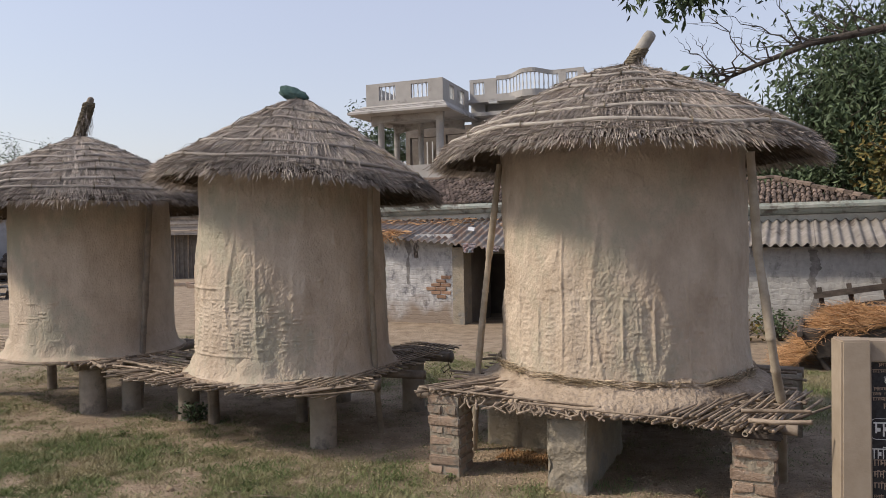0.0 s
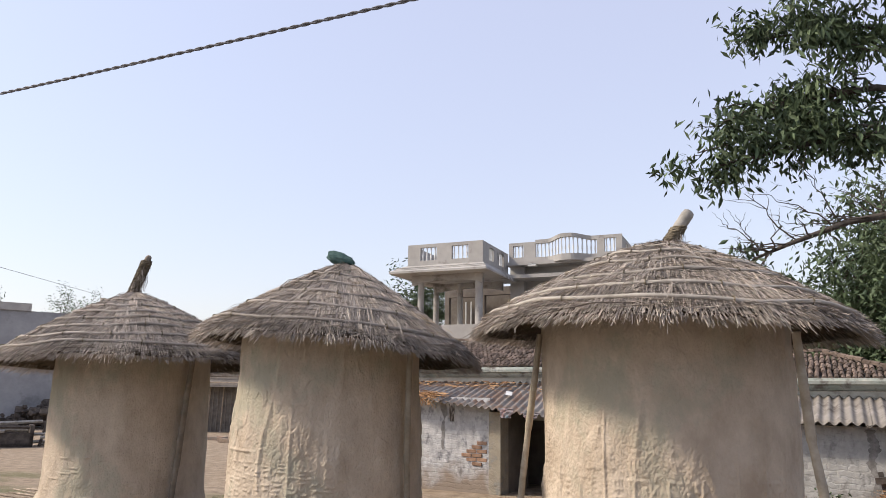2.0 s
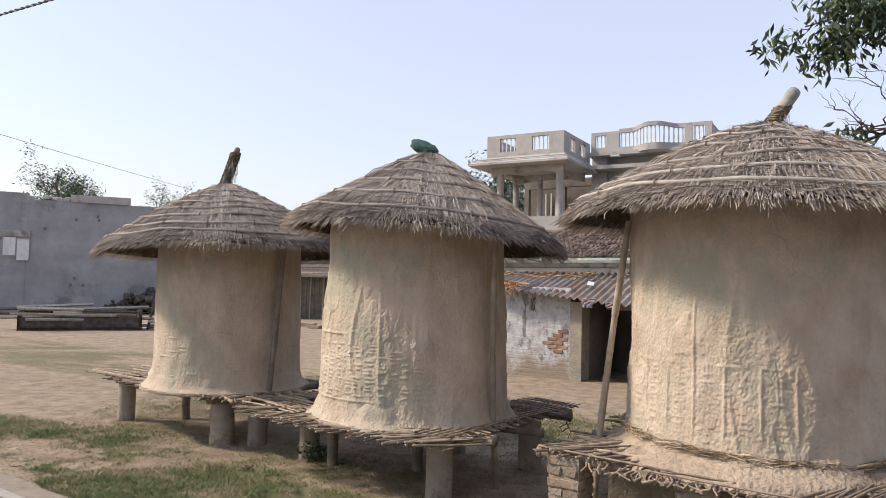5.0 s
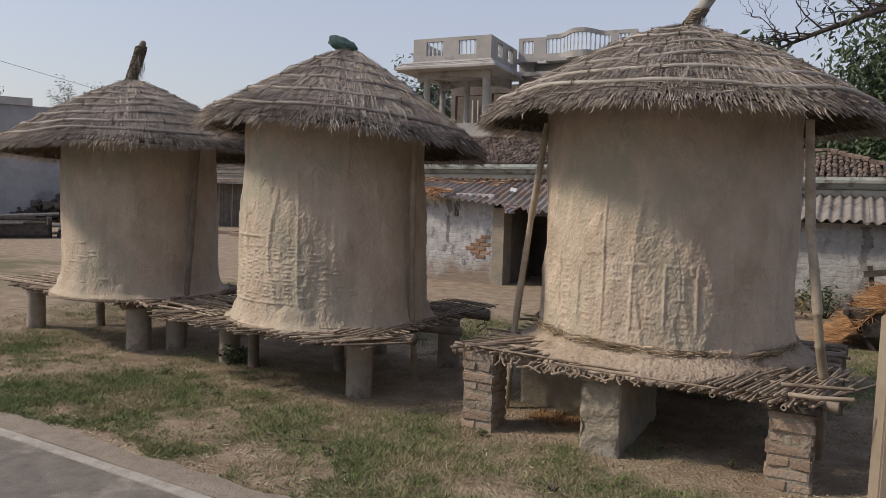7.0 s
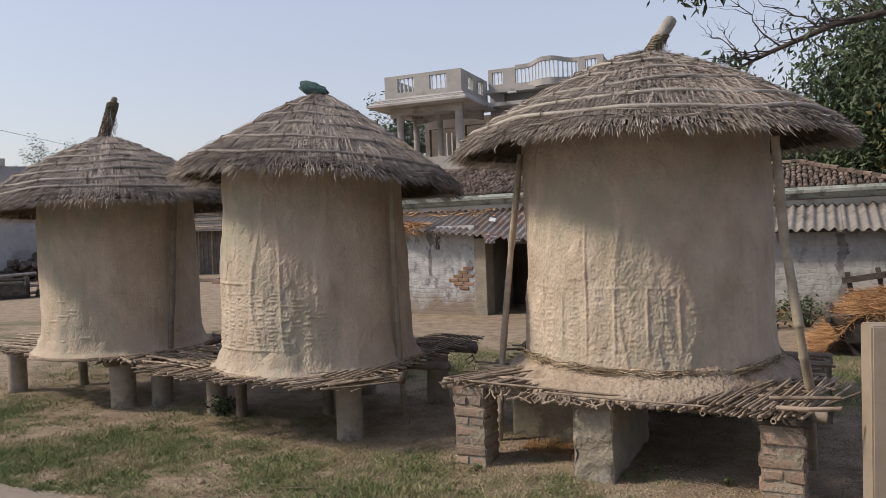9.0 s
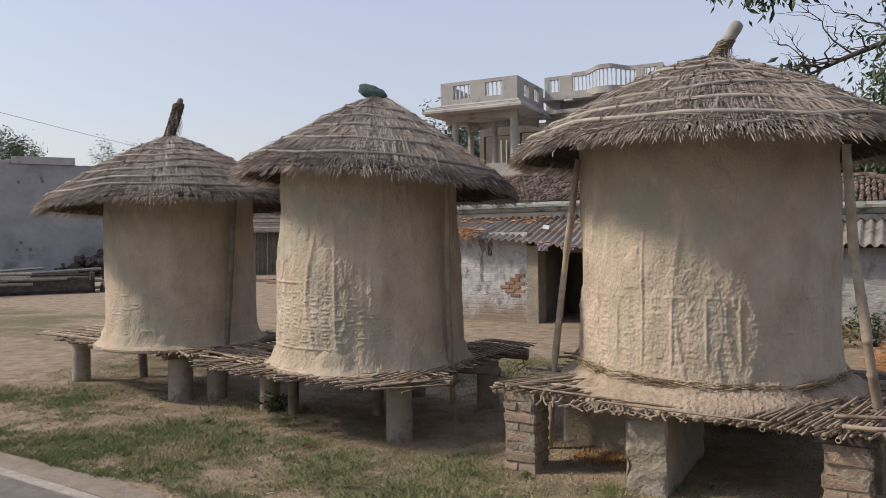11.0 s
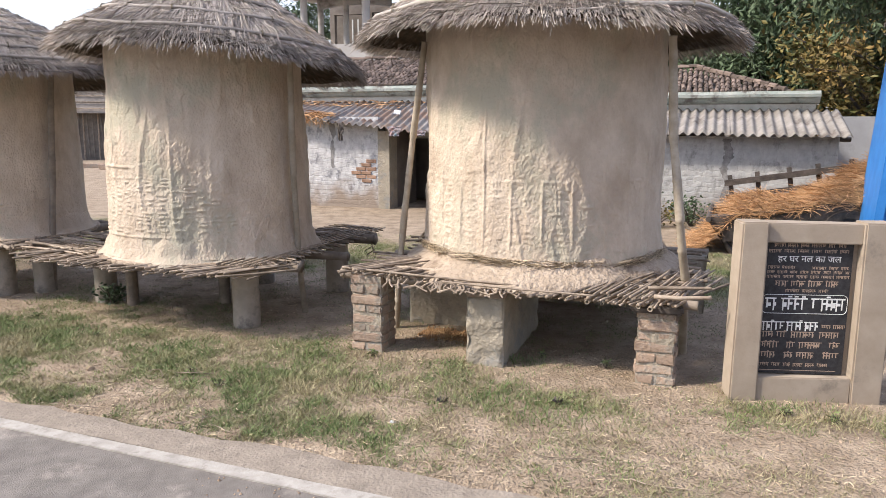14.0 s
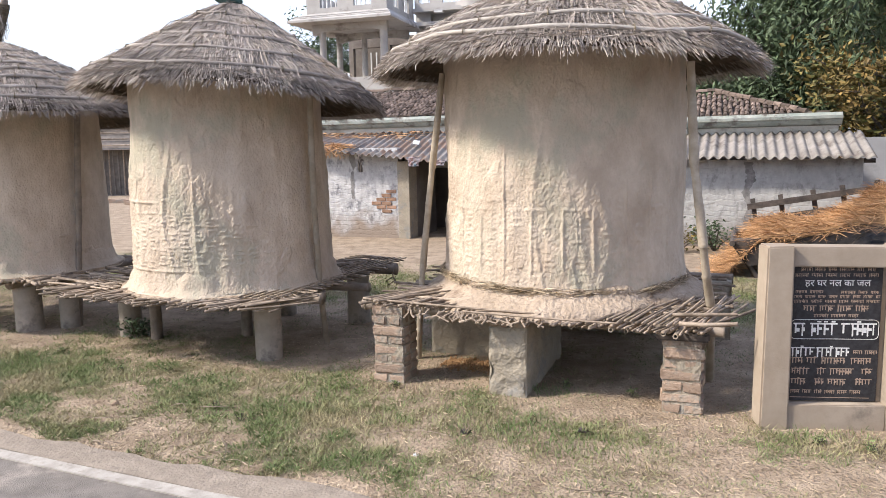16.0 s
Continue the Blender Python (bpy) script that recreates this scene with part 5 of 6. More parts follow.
def blue_trailer():
    c = thing("blue_trailer", at(1.60, 8.3, 0, -4), "bright blue painted steel trailer with ribbed side", "trailer")
    tilt = pose(0, 0, 0, 0, 4, 0)

    def bar(name, x0, x1, y0, y1, z0, z1, label="", par=c, material=M_BLUE):
        return part(name, moved(Geo().box(x0, x1, y0, y1, z0, z1), tilt), material, par, label)
    s = bar("side_panel", 0.03, 2.2, 0.02, 0.05, 0.42, 2.7)
    bar("corner_post", -0.03, 0.05, -0.03, 0.06, 0.36, 2.75)
    bar("floor_frame", -0.03, 2.2, -0.02, 1.4, 0.36, 0.44)
    bar("back_panel", -0.02, 0.02, 0.06, 1.4, 0.42, 2.7)
    for x in (0.5, 1.0, 1.5, 2.0):
        bar("rib", x, x + 0.06, -0.02, 0.02, 0.42, 2.7)
    part("brace", moved(Geo().tube([(0.10, -0.045, 0.75), (0.62, -0.045, 1.65)], 0.018, 6), tilt), M_OLDWOOD, c, "dark diagonal brace rod")
    for k in range(9):
        part("bolt", moved(Geo().lathe([(0.014, 0), (0.014, 0.012), (0.001, 0.016)], 8), tilt @ pose(0.09 + 0.012 * (k % 2), 0.015, 0.6 + 0.22 * k, 90, 0, 0)), M_OLDWOOD, c)
    for x in (0.55, 1.6):
        w = part("wheel", moved(Geo().lathe([(0.14, -0.08), (0.30, -0.09), (0.35, -0.05), (0.36, 0), (0.35, 0.05), (0.30, 0.09), (0.14, 0.08), (0.14, -0.08)], 28), pose(x, 0.25, 0.36, 90, 0, 0)), M_OLDWOOD, c)
        part("rim", moved(Geo().lathe([(0.001, -0.05), (0.15, -0.06), (0.15, 0.06), (0.001, 0.05)], 20), pose(x, 0.25, 0.36, 90, 0, 0)), M_BLUE, w)


blue_trailer()


# ---------------------------------------------------------------- cement-rendered house with a roof terrace
def terrace_house():
    B = pose(0.09, 27.0, 0, 0, 0, -21)
    h = thing("terrace_house", B, "unpainted cement house with columned terrace and balustraded parapet", "house")

    def box(name, x0, x1, y0, y1, z0, z1, material=M_CONC, par=h, label=""):
        return part(name, Geo().box(x0, x1, y0, y1, z0, z1), material, par, label)

    def baluster(x, y, z0, z1, par):
        hh = z1 - z0
        g = Geo().lathe([(0.035, z0), (0.035, z0 + 0.05 * hh), (0.022, z0 + 0.12 * hh), (0.042, z0 + 0.35 * hh), (0.022, z0 + 0.62 * hh), (0.024, z0 + 0.85 * hh), (0.035, z0 + 0.9 * hh), (0.035, z1)], 8)
        g.v = [(a + x, b + y, c) for a, b, c in g.v]
        part("baluster", g, M_POLEWOOD, par, "pale turned baluster", smooth=True)

    def parapet(axis, a0, a1, fixed, z0, z1, opens, thick=0.14):
        """A parapet along x or y, with openings filled with balusters."""
        o0, o1 = z0 + 0.25 * (z1 - z0), z1 - 0.13
        g = Geo()

        def seg(p0, p1, q0, q1):
            if axis == "x":
                g.box(p0, p1, fixed, fixed + thick, q0, q1)
            else:
                g.box(fixed - thick, fixed, p0, p1, q0, q1)
        seg(a0, a1, z0, o0)
        seg(a0, a1, o1, z1)
        cur = a0
        for s, e in opens:
            seg(cur, s, o0, o1)
            cur = e
        seg(cur, a1, o0, o1)
        p = part("parapet", g, M_CONC, h)
        for s, e in opens:
            n = max(2, int((e - s) / 0.15))
            for k in range(n):
                c = s + (k + 0.5) * (e - s) / n
                baluster(*((c, fixed + thick / 2) if axis == "x" else (fixed - thick / 2, c)), o0, o1, p)
    # terrace pavilion
    parapet("x", -3.2, 0.0, 0.0, 6.78, 7.66, [(-2.65, -1.95), (-1.3, -0.6)])
    parapet("y", 0.14, 3.0, 0.0, 6.78, 7.66, [(0.75, 1.25), (1.9, 2.45)])
    parapet("y", 0.14, 3.0, -3.06, 6.78, 7.66, [])
    sl = Geo()
    for x, y, z in ((-3.75, -0.55, 6.52), (0.35, -0.55, 6.52), (0.35, 3.2, 6.52), (-3.75, 3.2, 6.52), (-3.3, -0.05, 6.80), (0.05, -0.05, 6.80), (0.05, 3.2, 6.80), (-3.3, 3.2, 6.80), (-3.75, -0.55, 6.44), (0.35, -0.55, 6.44), (0.35, 3.2, 6.44), (-3.75, 3.2, 6.44)):
        sl.v.append((x, y, z))
    sl.f = [(0, 1, 5, 4), (1, 2, 6, 5), (3, 0, 4, 7), (4, 5, 6, 7), (8, 11, 10, 9), (8, 9, 1, 0), (9, 10, 2, 1), (11, 8, 0, 3), (10, 11, 3, 2)]
    part("eave_slab", sl, M_CONC, h, "sloping sunshade slab")
    for z in (6.60, 6.68):
        box("ledge", -3.6, 0.22, -0.42 + (z - 6.6) * 1.8, -0.30, z, z + 0.02)
    for x, y, r in ((-2.75, 0.35, 0.13), (-0.28, 0.35, 0.15), (-2.0, 2.6, 0.12), (-3.1, 2.6, 0.12)):
        g = Geo().lathe([(r * 1.3, 3.9), (r * 1.3, 4.0), (r, 4.05), (r, 6.25), (r * 1.25, 6.32), (r * 1.35, 6.46)], 18)
        g.v = [(a + x, b + y, c) for a, b, c in g.v]
        part("column", g, M_CONC, h, "round cement column", smooth=True)
    for x0, x1, y in ((-3.1, -0.1, 0.2), (-3.1, -0.1, 2.5)):
        arch = Geo()
        n = 12
        for i in range(n + 1):
            x = x0 + (x1 - x0) * i / n
            z = 6.44 - 0.22 - 0.16 * abs(2 * i / n - 1) ** 3
            arch.v += [(x, y, z), (x, y, 6.46), (x, y + 0.22, z), (x, y + 0.22, 6.46)]
        for i in range(n):
            a = i * 4
            arch.f += [(a, a + 4, a + 5, a + 1), (a + 2, a + 3, a + 7, a + 6), (a, a + 2, a + 6, a + 4)]
        part("arched_beam", arch, M_CONC, h)
    box("terrace_wall", -3.3, 0.1, 0.1, 0.25, 3.6, 4.45)
    box("floor_slab", -3.6, 6.2, -0.1, 9.0, 3.55, 3.75)
    # body of the house: rear wall with openings, indoor shade put into the colour
    g = Geo()
    for x0, x1, z0, z1 in ((-3.4, -3.2, 0, 6.5), (-3.2, -1.75, 6.1, 6.5), (-1.75, -1.5, 0, 6.5), (-1.5, 0.4, 6.15, 6.5), (0.4, 0.6, 0, 6.5), (-3.2, -1.75, 0, 3.9), (-1.5, 0.4, 0, 3.9)):
        g.box(x0, x1, 4.2, 4.45, z0, z1)
    part("rear_wall", g, M_INNERSHADE, h)
    box("inner_wall", -3.4, 0.6, 4.9, 5.0, 0, 6.5, M_INNERSHADE, h, "room wall with indoor shade in its colour")
    for x in (-2.45, -2.2):
        box("window_bar", x, x + 0.05, 4.3, 4.34, 3.9, 5.9, M_POLEWOOD)
    box("wing", 0.6, 5.0, 3.6, 9.0, 0, 7.2)
    # thin dark sheet on the solid wing, painting the shade of an opening
    box("wing_opening_shade", 1.0, 2.2, 3.57, 3.6, 4.2, 6.2, M_INNERSHADE)
    box("wing_eave", -0.1, 5.3, 2.6, 3.6, 6.55, 6.7)
    box("wing_wall", 0.0, 0.62, 3.3, 3.6, 3.7, 7.2)
    box("spout", 0.9, 1.25, 2.85, 3.1, 7.08, 7.2, M_POLEWOOD)
    # wing parapet with bowed balustrade
    box("wing_slab", -0.05, 4.95, 2.85, 9.0, 7.14, 7.28)
    parapet("x", 0.05, 1.2, 3.0, 7.28, 8.12, [(0.22, 0.68)])
    parapet("x", 3.75, 4.75, 3.0, 7.28, 8.2, [(4.05, 4.5)])
    parapet("y", 3.14, 9.0, 4.75, 7.28, 8.15, [(3.9, 4.5), (5.4, 6.0)])
    n = 24
    for lo, hi in ((7.20, 7.46), (8.04, 8.2)):
        bow = Geo()
        for i in range(n + 1):
            x = 1.2 + 2.55 * i / n
            d = 0.42 * soft(0.2, 0.5, i / n) * (1 - soft(0.6, 0.95, i / n))
            dz = 0.10 * soft(0.15, 0.5, i / n) * (1 - soft(0.6, 0.95, i / n)) * (hi > 8)
            bow.v += [(x, 3.0 - d, lo + dz), (x, 3.0 - d, hi + dz), (x, 3.14 - d, hi + dz), (x, 3.14 - d, lo + dz)]
        for i in range(n):
            a = i * 4
            bow.f += [(a + k, a + 4 + k, a + 4 + (k + 1) % 4, a + (k + 1) % 4) for k in range(4)]
        par = part("bowed_rail", bow, M_CONC, h)
    for i in range(16):
        s = (i + 0.5) / 16
        d = 0.42 * soft(0.2, 0.5, s) * (1 - soft(0.6, 0.95, s))
        baluster(1.2 + 2.55 * s, 3.07 - d, 7.46, 8.06 + 0.08 * soft(0.15, 0.5, s) * (1 - soft(0.6, 0.95, s)), par)


terrace_house()


# ---------------------------------------------------------------- long grey building, hut, trough
def grey_building():
    b = thing("grey_building", pose(-26.6, 30.0, 0, 0, 0, 33), "long unplastered grey building with one shuttered window", "house")
    part("wall", Geo().box(-14, 1.6, 0, 0.4, -0.2, 5.72), M_GREYWALL, b)
    part("wall", Geo().box(1.6, 9.0, 0.02, 0.4, -0.2, 5.42), M_GREYWALL, b)
    part("wall", Geo().box(8.6, 9.0, 0.4, 12.0, -0.2, 5.3), M_GREYWALL, b)
    part("roof", Geo().box(-14, 9.0, 0.4, 12, 5.0, 5.2), M_GREYWALL, b)
    part("parapet", Geo().box(3.4, 6.1, -0.05, 0.5, 5.42, 5.78), M_CONC, b, "low brown brick parapet block")
    w = part("window", Geo().box(0.6, 1.75, -0.05, 0.0, 2.6, 3.9), M_GREYWALL, b)
    for x0, z1 in ((0.65, 3.55), (1.22, 3.47)):
        part("shutter", Geo().box(x0, x0 + 0.5, -0.1, -0.05, 2.47 if x0 > 1.0 else 2.7, z1), M_POLEWOOD, w, "pale painted shutter")
    part("lintel", Geo().box(0.6, 1.75, -0.12, 0.0, 3.6, 3.9), M_CONC, w)
    rng = random.Random(3)
    for _ in range(16):
        x, z = rng.uniform(-4, 8), rng.uniform(1.0, 5.0)
        # thin dark plate, the shade of a hole painted on the wall
        part("putlog_hole_shade", Geo().box(x, x + 0.12, -0.006, 0.0, z, z + 0.14), M_INNERSHADE, b)
    for _ in range(14):
        x = rng.uniform(1.6, 3.6)
        part("loose_brick", moved(bevelled(0.35, 0.25, 0.18, 0.02, 1, 0.02, rng), pose(x, 0.2, 5.48 + rng.uniform(0, 0.1), 0, 0, rng.uniform(0, 90))), M_CONC, b)
    part("post", Geo().tube([(2.9, 0.2, 5.4), (2.7, 0.2, 6.3)], 0.06, 6), M_OLDWOOD, b)


grey_building()


def hut():
    h = thing("thatched_hut", pose(-11.9, 33.2, 0, 0, 0, 10), "small far hut with reed walls and a thatch roof", "hut")
    part("wall", Geo().box(-3, 3, 0, 3, -0.1, 2.1), M_HUT, h)
    rng = random.Random(6)
    for k in range(30):
        x = -2.9 + 0.2 * k
        part("pole", Geo().tube([(x, -0.04, -0.1), (x + rng.uniform(-0.1, 0.1), -0.04, 2.15)], 0.035, 6), M_HUT if k % 3 else M_CANE, h)
    part("roof", Geo().add([(-3.4, -0.6, 2.0), (3.4, -0.6, 2.0), (3.2, 1.5, 3.6), (-3.2, 1.5, 3.6), (-3.4, 3.6, 2.0), (3.4, 3.6, 2.0)], [(0, 1, 2, 3), (3, 2, 5, 4), (1, 5, 2), (0, 3, 4), (0, 4, 5, 1)]), M_HUT, h, "grey thatch roof")
    for k in range(5):
        z, y = 2.2 + 0.28 * k, -0.62 + 0.4 * k
        part("hoop", Geo().tube([(-3.3, y + 0.1, z), (3.3, y + 0.1, z)], 0.03, 5), M_CANE, h)


hut()


def trough():
    t = thing("broken_cart_body", pose(-15.4, 21.6, 0, 0, 0, 36), "old dark wooden cart body lying on sandy ground", "cart")
    part("side", Geo().box(-1.9, 1.7, -0.5, -0.42, 0.0, 0.42), M_OLDWOOD, t)
    part("side", Geo().box(-1.9, 1.7, 0.5, 0.58, 0.0, 0.6), M_LOG, t)
    part("end", Geo().box(-1.9, -1.8, -0.5, 0.5, 0.0, 0.5), M_OLDWOOD, t)
    part("end", Geo().box(1.6, 1.7, -0.5, 0.5, 0.0, 0.65), M_OLDWOOD, t)
    part("bottom", Geo().box(-1.9, 1.7, -0.5, 0.5, 0.02, 0.1), M_OLDWOOD, t)
    rng = random.Random(2)
    for k in range(20):
        a = Vector((rng.uniform(-3.2, 0.2), rng.uniform(-0.9, 0.6), rng.uniform(0.35, 0.72)))
        part("plank", Geo().tube([a, a + Vector((rng.uniform(1.6, 3.0), rng.uniform(-0.4, 0.4), rng.uniform(-0.1, 0.15)))], 0.05, 5), M_FINIAL if k % 2 else M_OLDWOOD, t)
    for k in range(5):
        a = Vector((rng.uniform(1.6, 2.2), rng.uniform(-0.8, 0.6), 0.05 + 0.08 * k))
        part("plank", Geo().tube([a, a + Vector((rng.uniform(1.0, 1.9), rng.uniform(-0.4, 0.8), 0.05))], 0.05, 5), M_FINIAL, t)
    part("stake", Geo().tube([(1.9, -0.2, 0.0), (2.1, -0.2, 1.0)], 0.05, 6), M_OLDWOOD, t)


trough()

# rubble by the grey building, and a few bricks on the sand
rub = Geo()
rng = random.Random(15)
for _ in range(160):
    p = Vector((-20.2 + rng.gauss(0, 1.2), 33.0 + rng.gauss(0, 0.5), 0))
    s = rng.uniform(0.15, 0.4)
    p.z = max(0, 1.1 - 0.5 * abs(p.x + 20.2)) * rng.random() + 0.1
    rub.add(*[(lambda q: (q.v, q.f))(moved(bevelled(s, s * 0.8, s * 0.7, 0.03, 1, 0.03, rng), pose(*p, rng.uniform(0, 90), 0, rng.uniform(0, 90))))][0])
tagged(part("rubble", rub, M_OLDWOOD), "dark heap of broken bricks by a grey wall", "rubble", kind="stuff")
for k, (x, y) in enumerate(((-10.0, 27.2), (-9.7, 27.4), (-9.55, 27.1), (-10.3, 27.5), (-9.0, 26.0))):
    b = part("loose_brick", HALF_RED if k % 2 else BRICK_ME[0], None)
    b.matrix_world = pose(x, y, 0.06, 0, 0, 40 * k) @ Matrix.Scale(2.0, 4)
    tagged(b, "red brick lying on bare sand", "brick", "bricks on the sand")


# ---------------------------------------------------------------- trees
def leaf_mesh(name, centres, n, spread, size, droop, material, parent, seed, aspect=0.32):
    """Leaves in clumps round the centres: each a folded blade."""
    r = np.random.RandomState(seed)
    c = np.asarray(centres)[r.randint(0, len(centres), n)]
    p = c + r.normal(0, 1, (n, 3)) * spread
    d = r.normal(0, 1, (n, 3))
    d[:, 2] = d[:, 2] * 0.5 - droop
    d /= np.linalg.norm(d, axis=1)[:, None]
    s = np.cross(d, r.normal(0, 1, (n, 3)))
    s /= np.linalg.norm(s, axis=1)[:, None]
    up = np.cross(s, d)
    L = (size * r.uniform(0.6, 1.25, n))[:, None]
    w = L * aspect
    vs = np.stack([p, p + d * L * 0.45 + s * w / 2 + up * w * 0.15, p + d * L, p + d * L * 0.45 - s * w / 2 + up * w * 0.15], 1).reshape(-1, 3)
    i = np.arange(n)[:, None] * 4
    fs = np.concatenate([i + np.array([[0, 1, 2]]), i + np.array([[0, 2, 3]])])
    me = bpy.data.meshes.new(name)
    me.from_pydata(vs.tolist(), [], fs.tolist())
    me.materials.append(material)
    ob = new(name, me)
    ob.parent = parent
    ob["kind"] = "stuff"
    return ob


def limbs(g, start, end, r, rng, depth, ends, spread=0.5):
    """A branching limb; the ends of its twigs are gathered in ends."""
    start, end = Vector(start), Vector(end)
    n = 6
    L = (end - start).length
    pts = [start.lerp(end, i / n) + Vector((rng.gauss(0, 1), rng.gauss(0, 1), rng.gauss(0, 0.7))) * L * 0.035 * (0 < i < n) for i in range(n + 1)]
    g.tube(pts, [r * (1 - 0.7 * i / n) for i in range(n + 1)], 6 if depth > 1 else 4)
    if depth == 0:
        ends += pts[2:]
        return
    for _ in range(5 if depth > 1 else 4):
        k = rng.randint(2, n)
        d = ((end - start).normalized() + Vector((rng.gauss(0, 1), rng.gauss(0, 1), rng.gauss(0, 0.7))) * spread).normalized()
        limbs(g, pts[k], pts[k] + d * L * rng.uniform(0.35, 0.6), r * 0.4, rng, depth - 1, ends, spread)


def tree(pos, label, trunk_h, crown, n_leaf, leaf, material, seed, spread=0.35, droop=0.7, trunk_r=0.25, depth=2, boughs=8, aspect=0.32):
    """crown: centre above the foot and radii."""
    rng = random.Random(seed)
    t = thing("tree", Matrix.Translation(pos), label, "tree", "trees")
    cz, rx, rz = crown
    g = Geo()
    g.tube([(0, 0, -0.1), (0.05, 0.03, trunk_h * 0.5), (0, 0.1, trunk_h), (0.1, 0.1, cz)], [trunk_r * 1.3, trunk_r, trunk_r * 0.85, trunk_r * 0.4], 10)
    ends = []
    for k in range(boughs):
        a = 6.283 * k / boughs + rng.uniform(-0.3, 0.3)
        e = rng.uniform(-0.6, 0.95)
        q = math.sqrt(1 - e * e * 0.8)
        limbs(g, (0, 0.05, trunk_h * rng.uniform(0.8, 1.1)), (rx * 0.8 * q * math.cos(a), rx * 0.8 * q * math.sin(a), cz + rz * 0.8 * e), trunk_r * 0.4, rng, depth, ends)
    part("trunk", g, M_BARK, t, smooth=True)
    leaf_mesh("crown", [tuple(p) for p in ends], n_leaf, spread, leaf, droop, material, t, seed, aspect)
    return t


# tree whose bough reaches in over the granaries
def near_tree():
    rng = random.Random(21)
    t = thing("tree", Matrix.Translation((8.2, 6.3, 0)), "large leafy tree with a bough of drooping leaves", "tree", "trees")
    g = Geo()
    g.tube([(0, 0, -0.1), (-0.05, 0, 1.6), (-0.2, 0.1, 3.0), (-0.2, 0.2, 5.5), (0.2, 0.1, 7.5)], [0.34, 0.26, 0.22, 0.15, 0.06], 12)
    ends = []
    o = Vector((8.2, 6.3, 0))

    def bough(pts, r, n_tw, ln, sp=0.55):
        nonlocal ends
        pts = [Vector(p) - o for p in pts]
        n = len(pts)
        g.tube(pts, [r * (1 - 0.75 * i / (n - 1)) for i in range(n)], 8)
        for _ in range(n_tw):
            f = rng.uniform(0.3, 1.0) * (n - 1)
            i = min(int(f), n - 2)
            p = pts[i].lerp(pts[i + 1], f - i)
            d = ((pts[i + 1] - pts[i]).normalized() + Vector((rng.gauss(0, 1), rng.gauss(0, 0.8), rng.gauss(0.1, 0.7))) * sp).normalized()
            limbs(g, p, p + d * ln * rng.uniform(0.5, 1.2), r * 0.22, rng, 1, ends, 0.55)
    bough([(8.0, 6.4, 3.2), (6.8, 6.9, 3.9), (5.6, 7.3, 4.8), (4.4, 7.7, 5.2), (3.2, 8.0, 5.1)], 0.09, 30, 0.65)
    bough([(8.0, 6.4, 3.6), (6.6, 6.8, 4.8), (5.4, 7.2, 5.9), (4.4, 7.6, 6.6), (3.4, 7.9, 6.9)], 0.09, 26, 0.7)
    bough([(8.0, 6.4, 3.0), (6.5, 7.0, 4.25), (5.1, 7.4, 4.7), (3.8, 7.8, 4.6), (2.75, 8.05, 4.4)], 0.06, 24, 0.5)
    bough([(6.0, 7.2, 5.4), (5.0, 7.6, 5.8), (4.2, 7.8, 6.0), (3.3, 8.0, 5.95)], 0.04, 22, 0.4)
    bough([(5.1, 7.4, 4.5), (4.2, 7.7, 4.75), (3.3, 7.9, 4.75), (2.5, 8.05, 4.55)], 0.03, 16, 0.35)
    bough([(8.1, 6.4, 4.5), (6.9, 7.0, 6.0), (5.9, 7.4, 7.2), (5.1, 7.6, 8.0)], 0.10, 22, 0.9)
    bough([(8.1, 6.4, 5.0), (8.6, 7.6, 6.5), (9.3, 8.6, 7.6)], 0.10, 22, 1.2)
    bough([(8.1, 6.3, 4.2), (9.6, 5.6, 5.6), (10.6, 4.8, 6.6)], 0.10, 22, 1.2)
    mass = []
    ends_left, ends = ends, mass
    # tips from (9.8, 4.6, 3.6) on: unseen boughs added to block eastern sky light
    for tip_x, tip_y, tip_z in ((5.8, 8.6, 4.2), (6.3, 8.5, 4.5), (6.2, 9.2, 3.5), (6.6, 9.4, 3.0), (7.4, 9.0, 3.4), (8.6, 9.2, 4.2), (9.4, 8.2, 3.2), (9.8, 4.6, 3.6), (8.4, 3.4, 4.4), (10.4, 3.6, 5.0), (8.8, 2.6, 5.8), (10.6, 5.8, 6.4), (8.2, 4.2, 6.6)):
        m0 = Vector((8.0, 6.4, 3.2)).lerp(Vector((tip_x, tip_y, tip_z)), 0.5) + Vector((0, 0, 0.45))
        bough([(8.0, 6.4, 3.2), tuple(m0), (tip_x, tip_y, tip_z)], 0.06, 15, 0.7)
    # lower bough, nearly bare
    ends2 = []
    pts = [Vector(p) - o for p in [(8.0, 6.4, 2.9), (6.0, 7.0, 3.75), (4.6, 7.4, 3.72), (3.9, 7.6, 3.62), (3.35, 7.8, 3.42), (2.98, 7.9, 3.26)]]
    g.tube(pts, [0.09, 0.06, 0.042, 0.034, 0.024, 0.012], 8)
    for _ in range(34):
        f = rng.uniform(1.2, 4.9)
        i = int(f)
        p = pts[i].lerp(pts[i + 1], f - i)
        d = Vector((rng.gauss(-0.6, 0.5), rng.gauss(0.1, 0.6), rng.gauss(0.25, 0.55))).normalized()
        limbs(g, p, p + d * rng.uniform(0.25, 0.75), 0.011, rng, 1, ends2, 0.5)
    part("trunk", g, M_BARK, t, smooth=True)
    leaf_mesh("crown", [tuple(p) for p in ends_left], 18500, 0.10, 0.14, 1.2, M_LEAF, t, 5, 0.30)
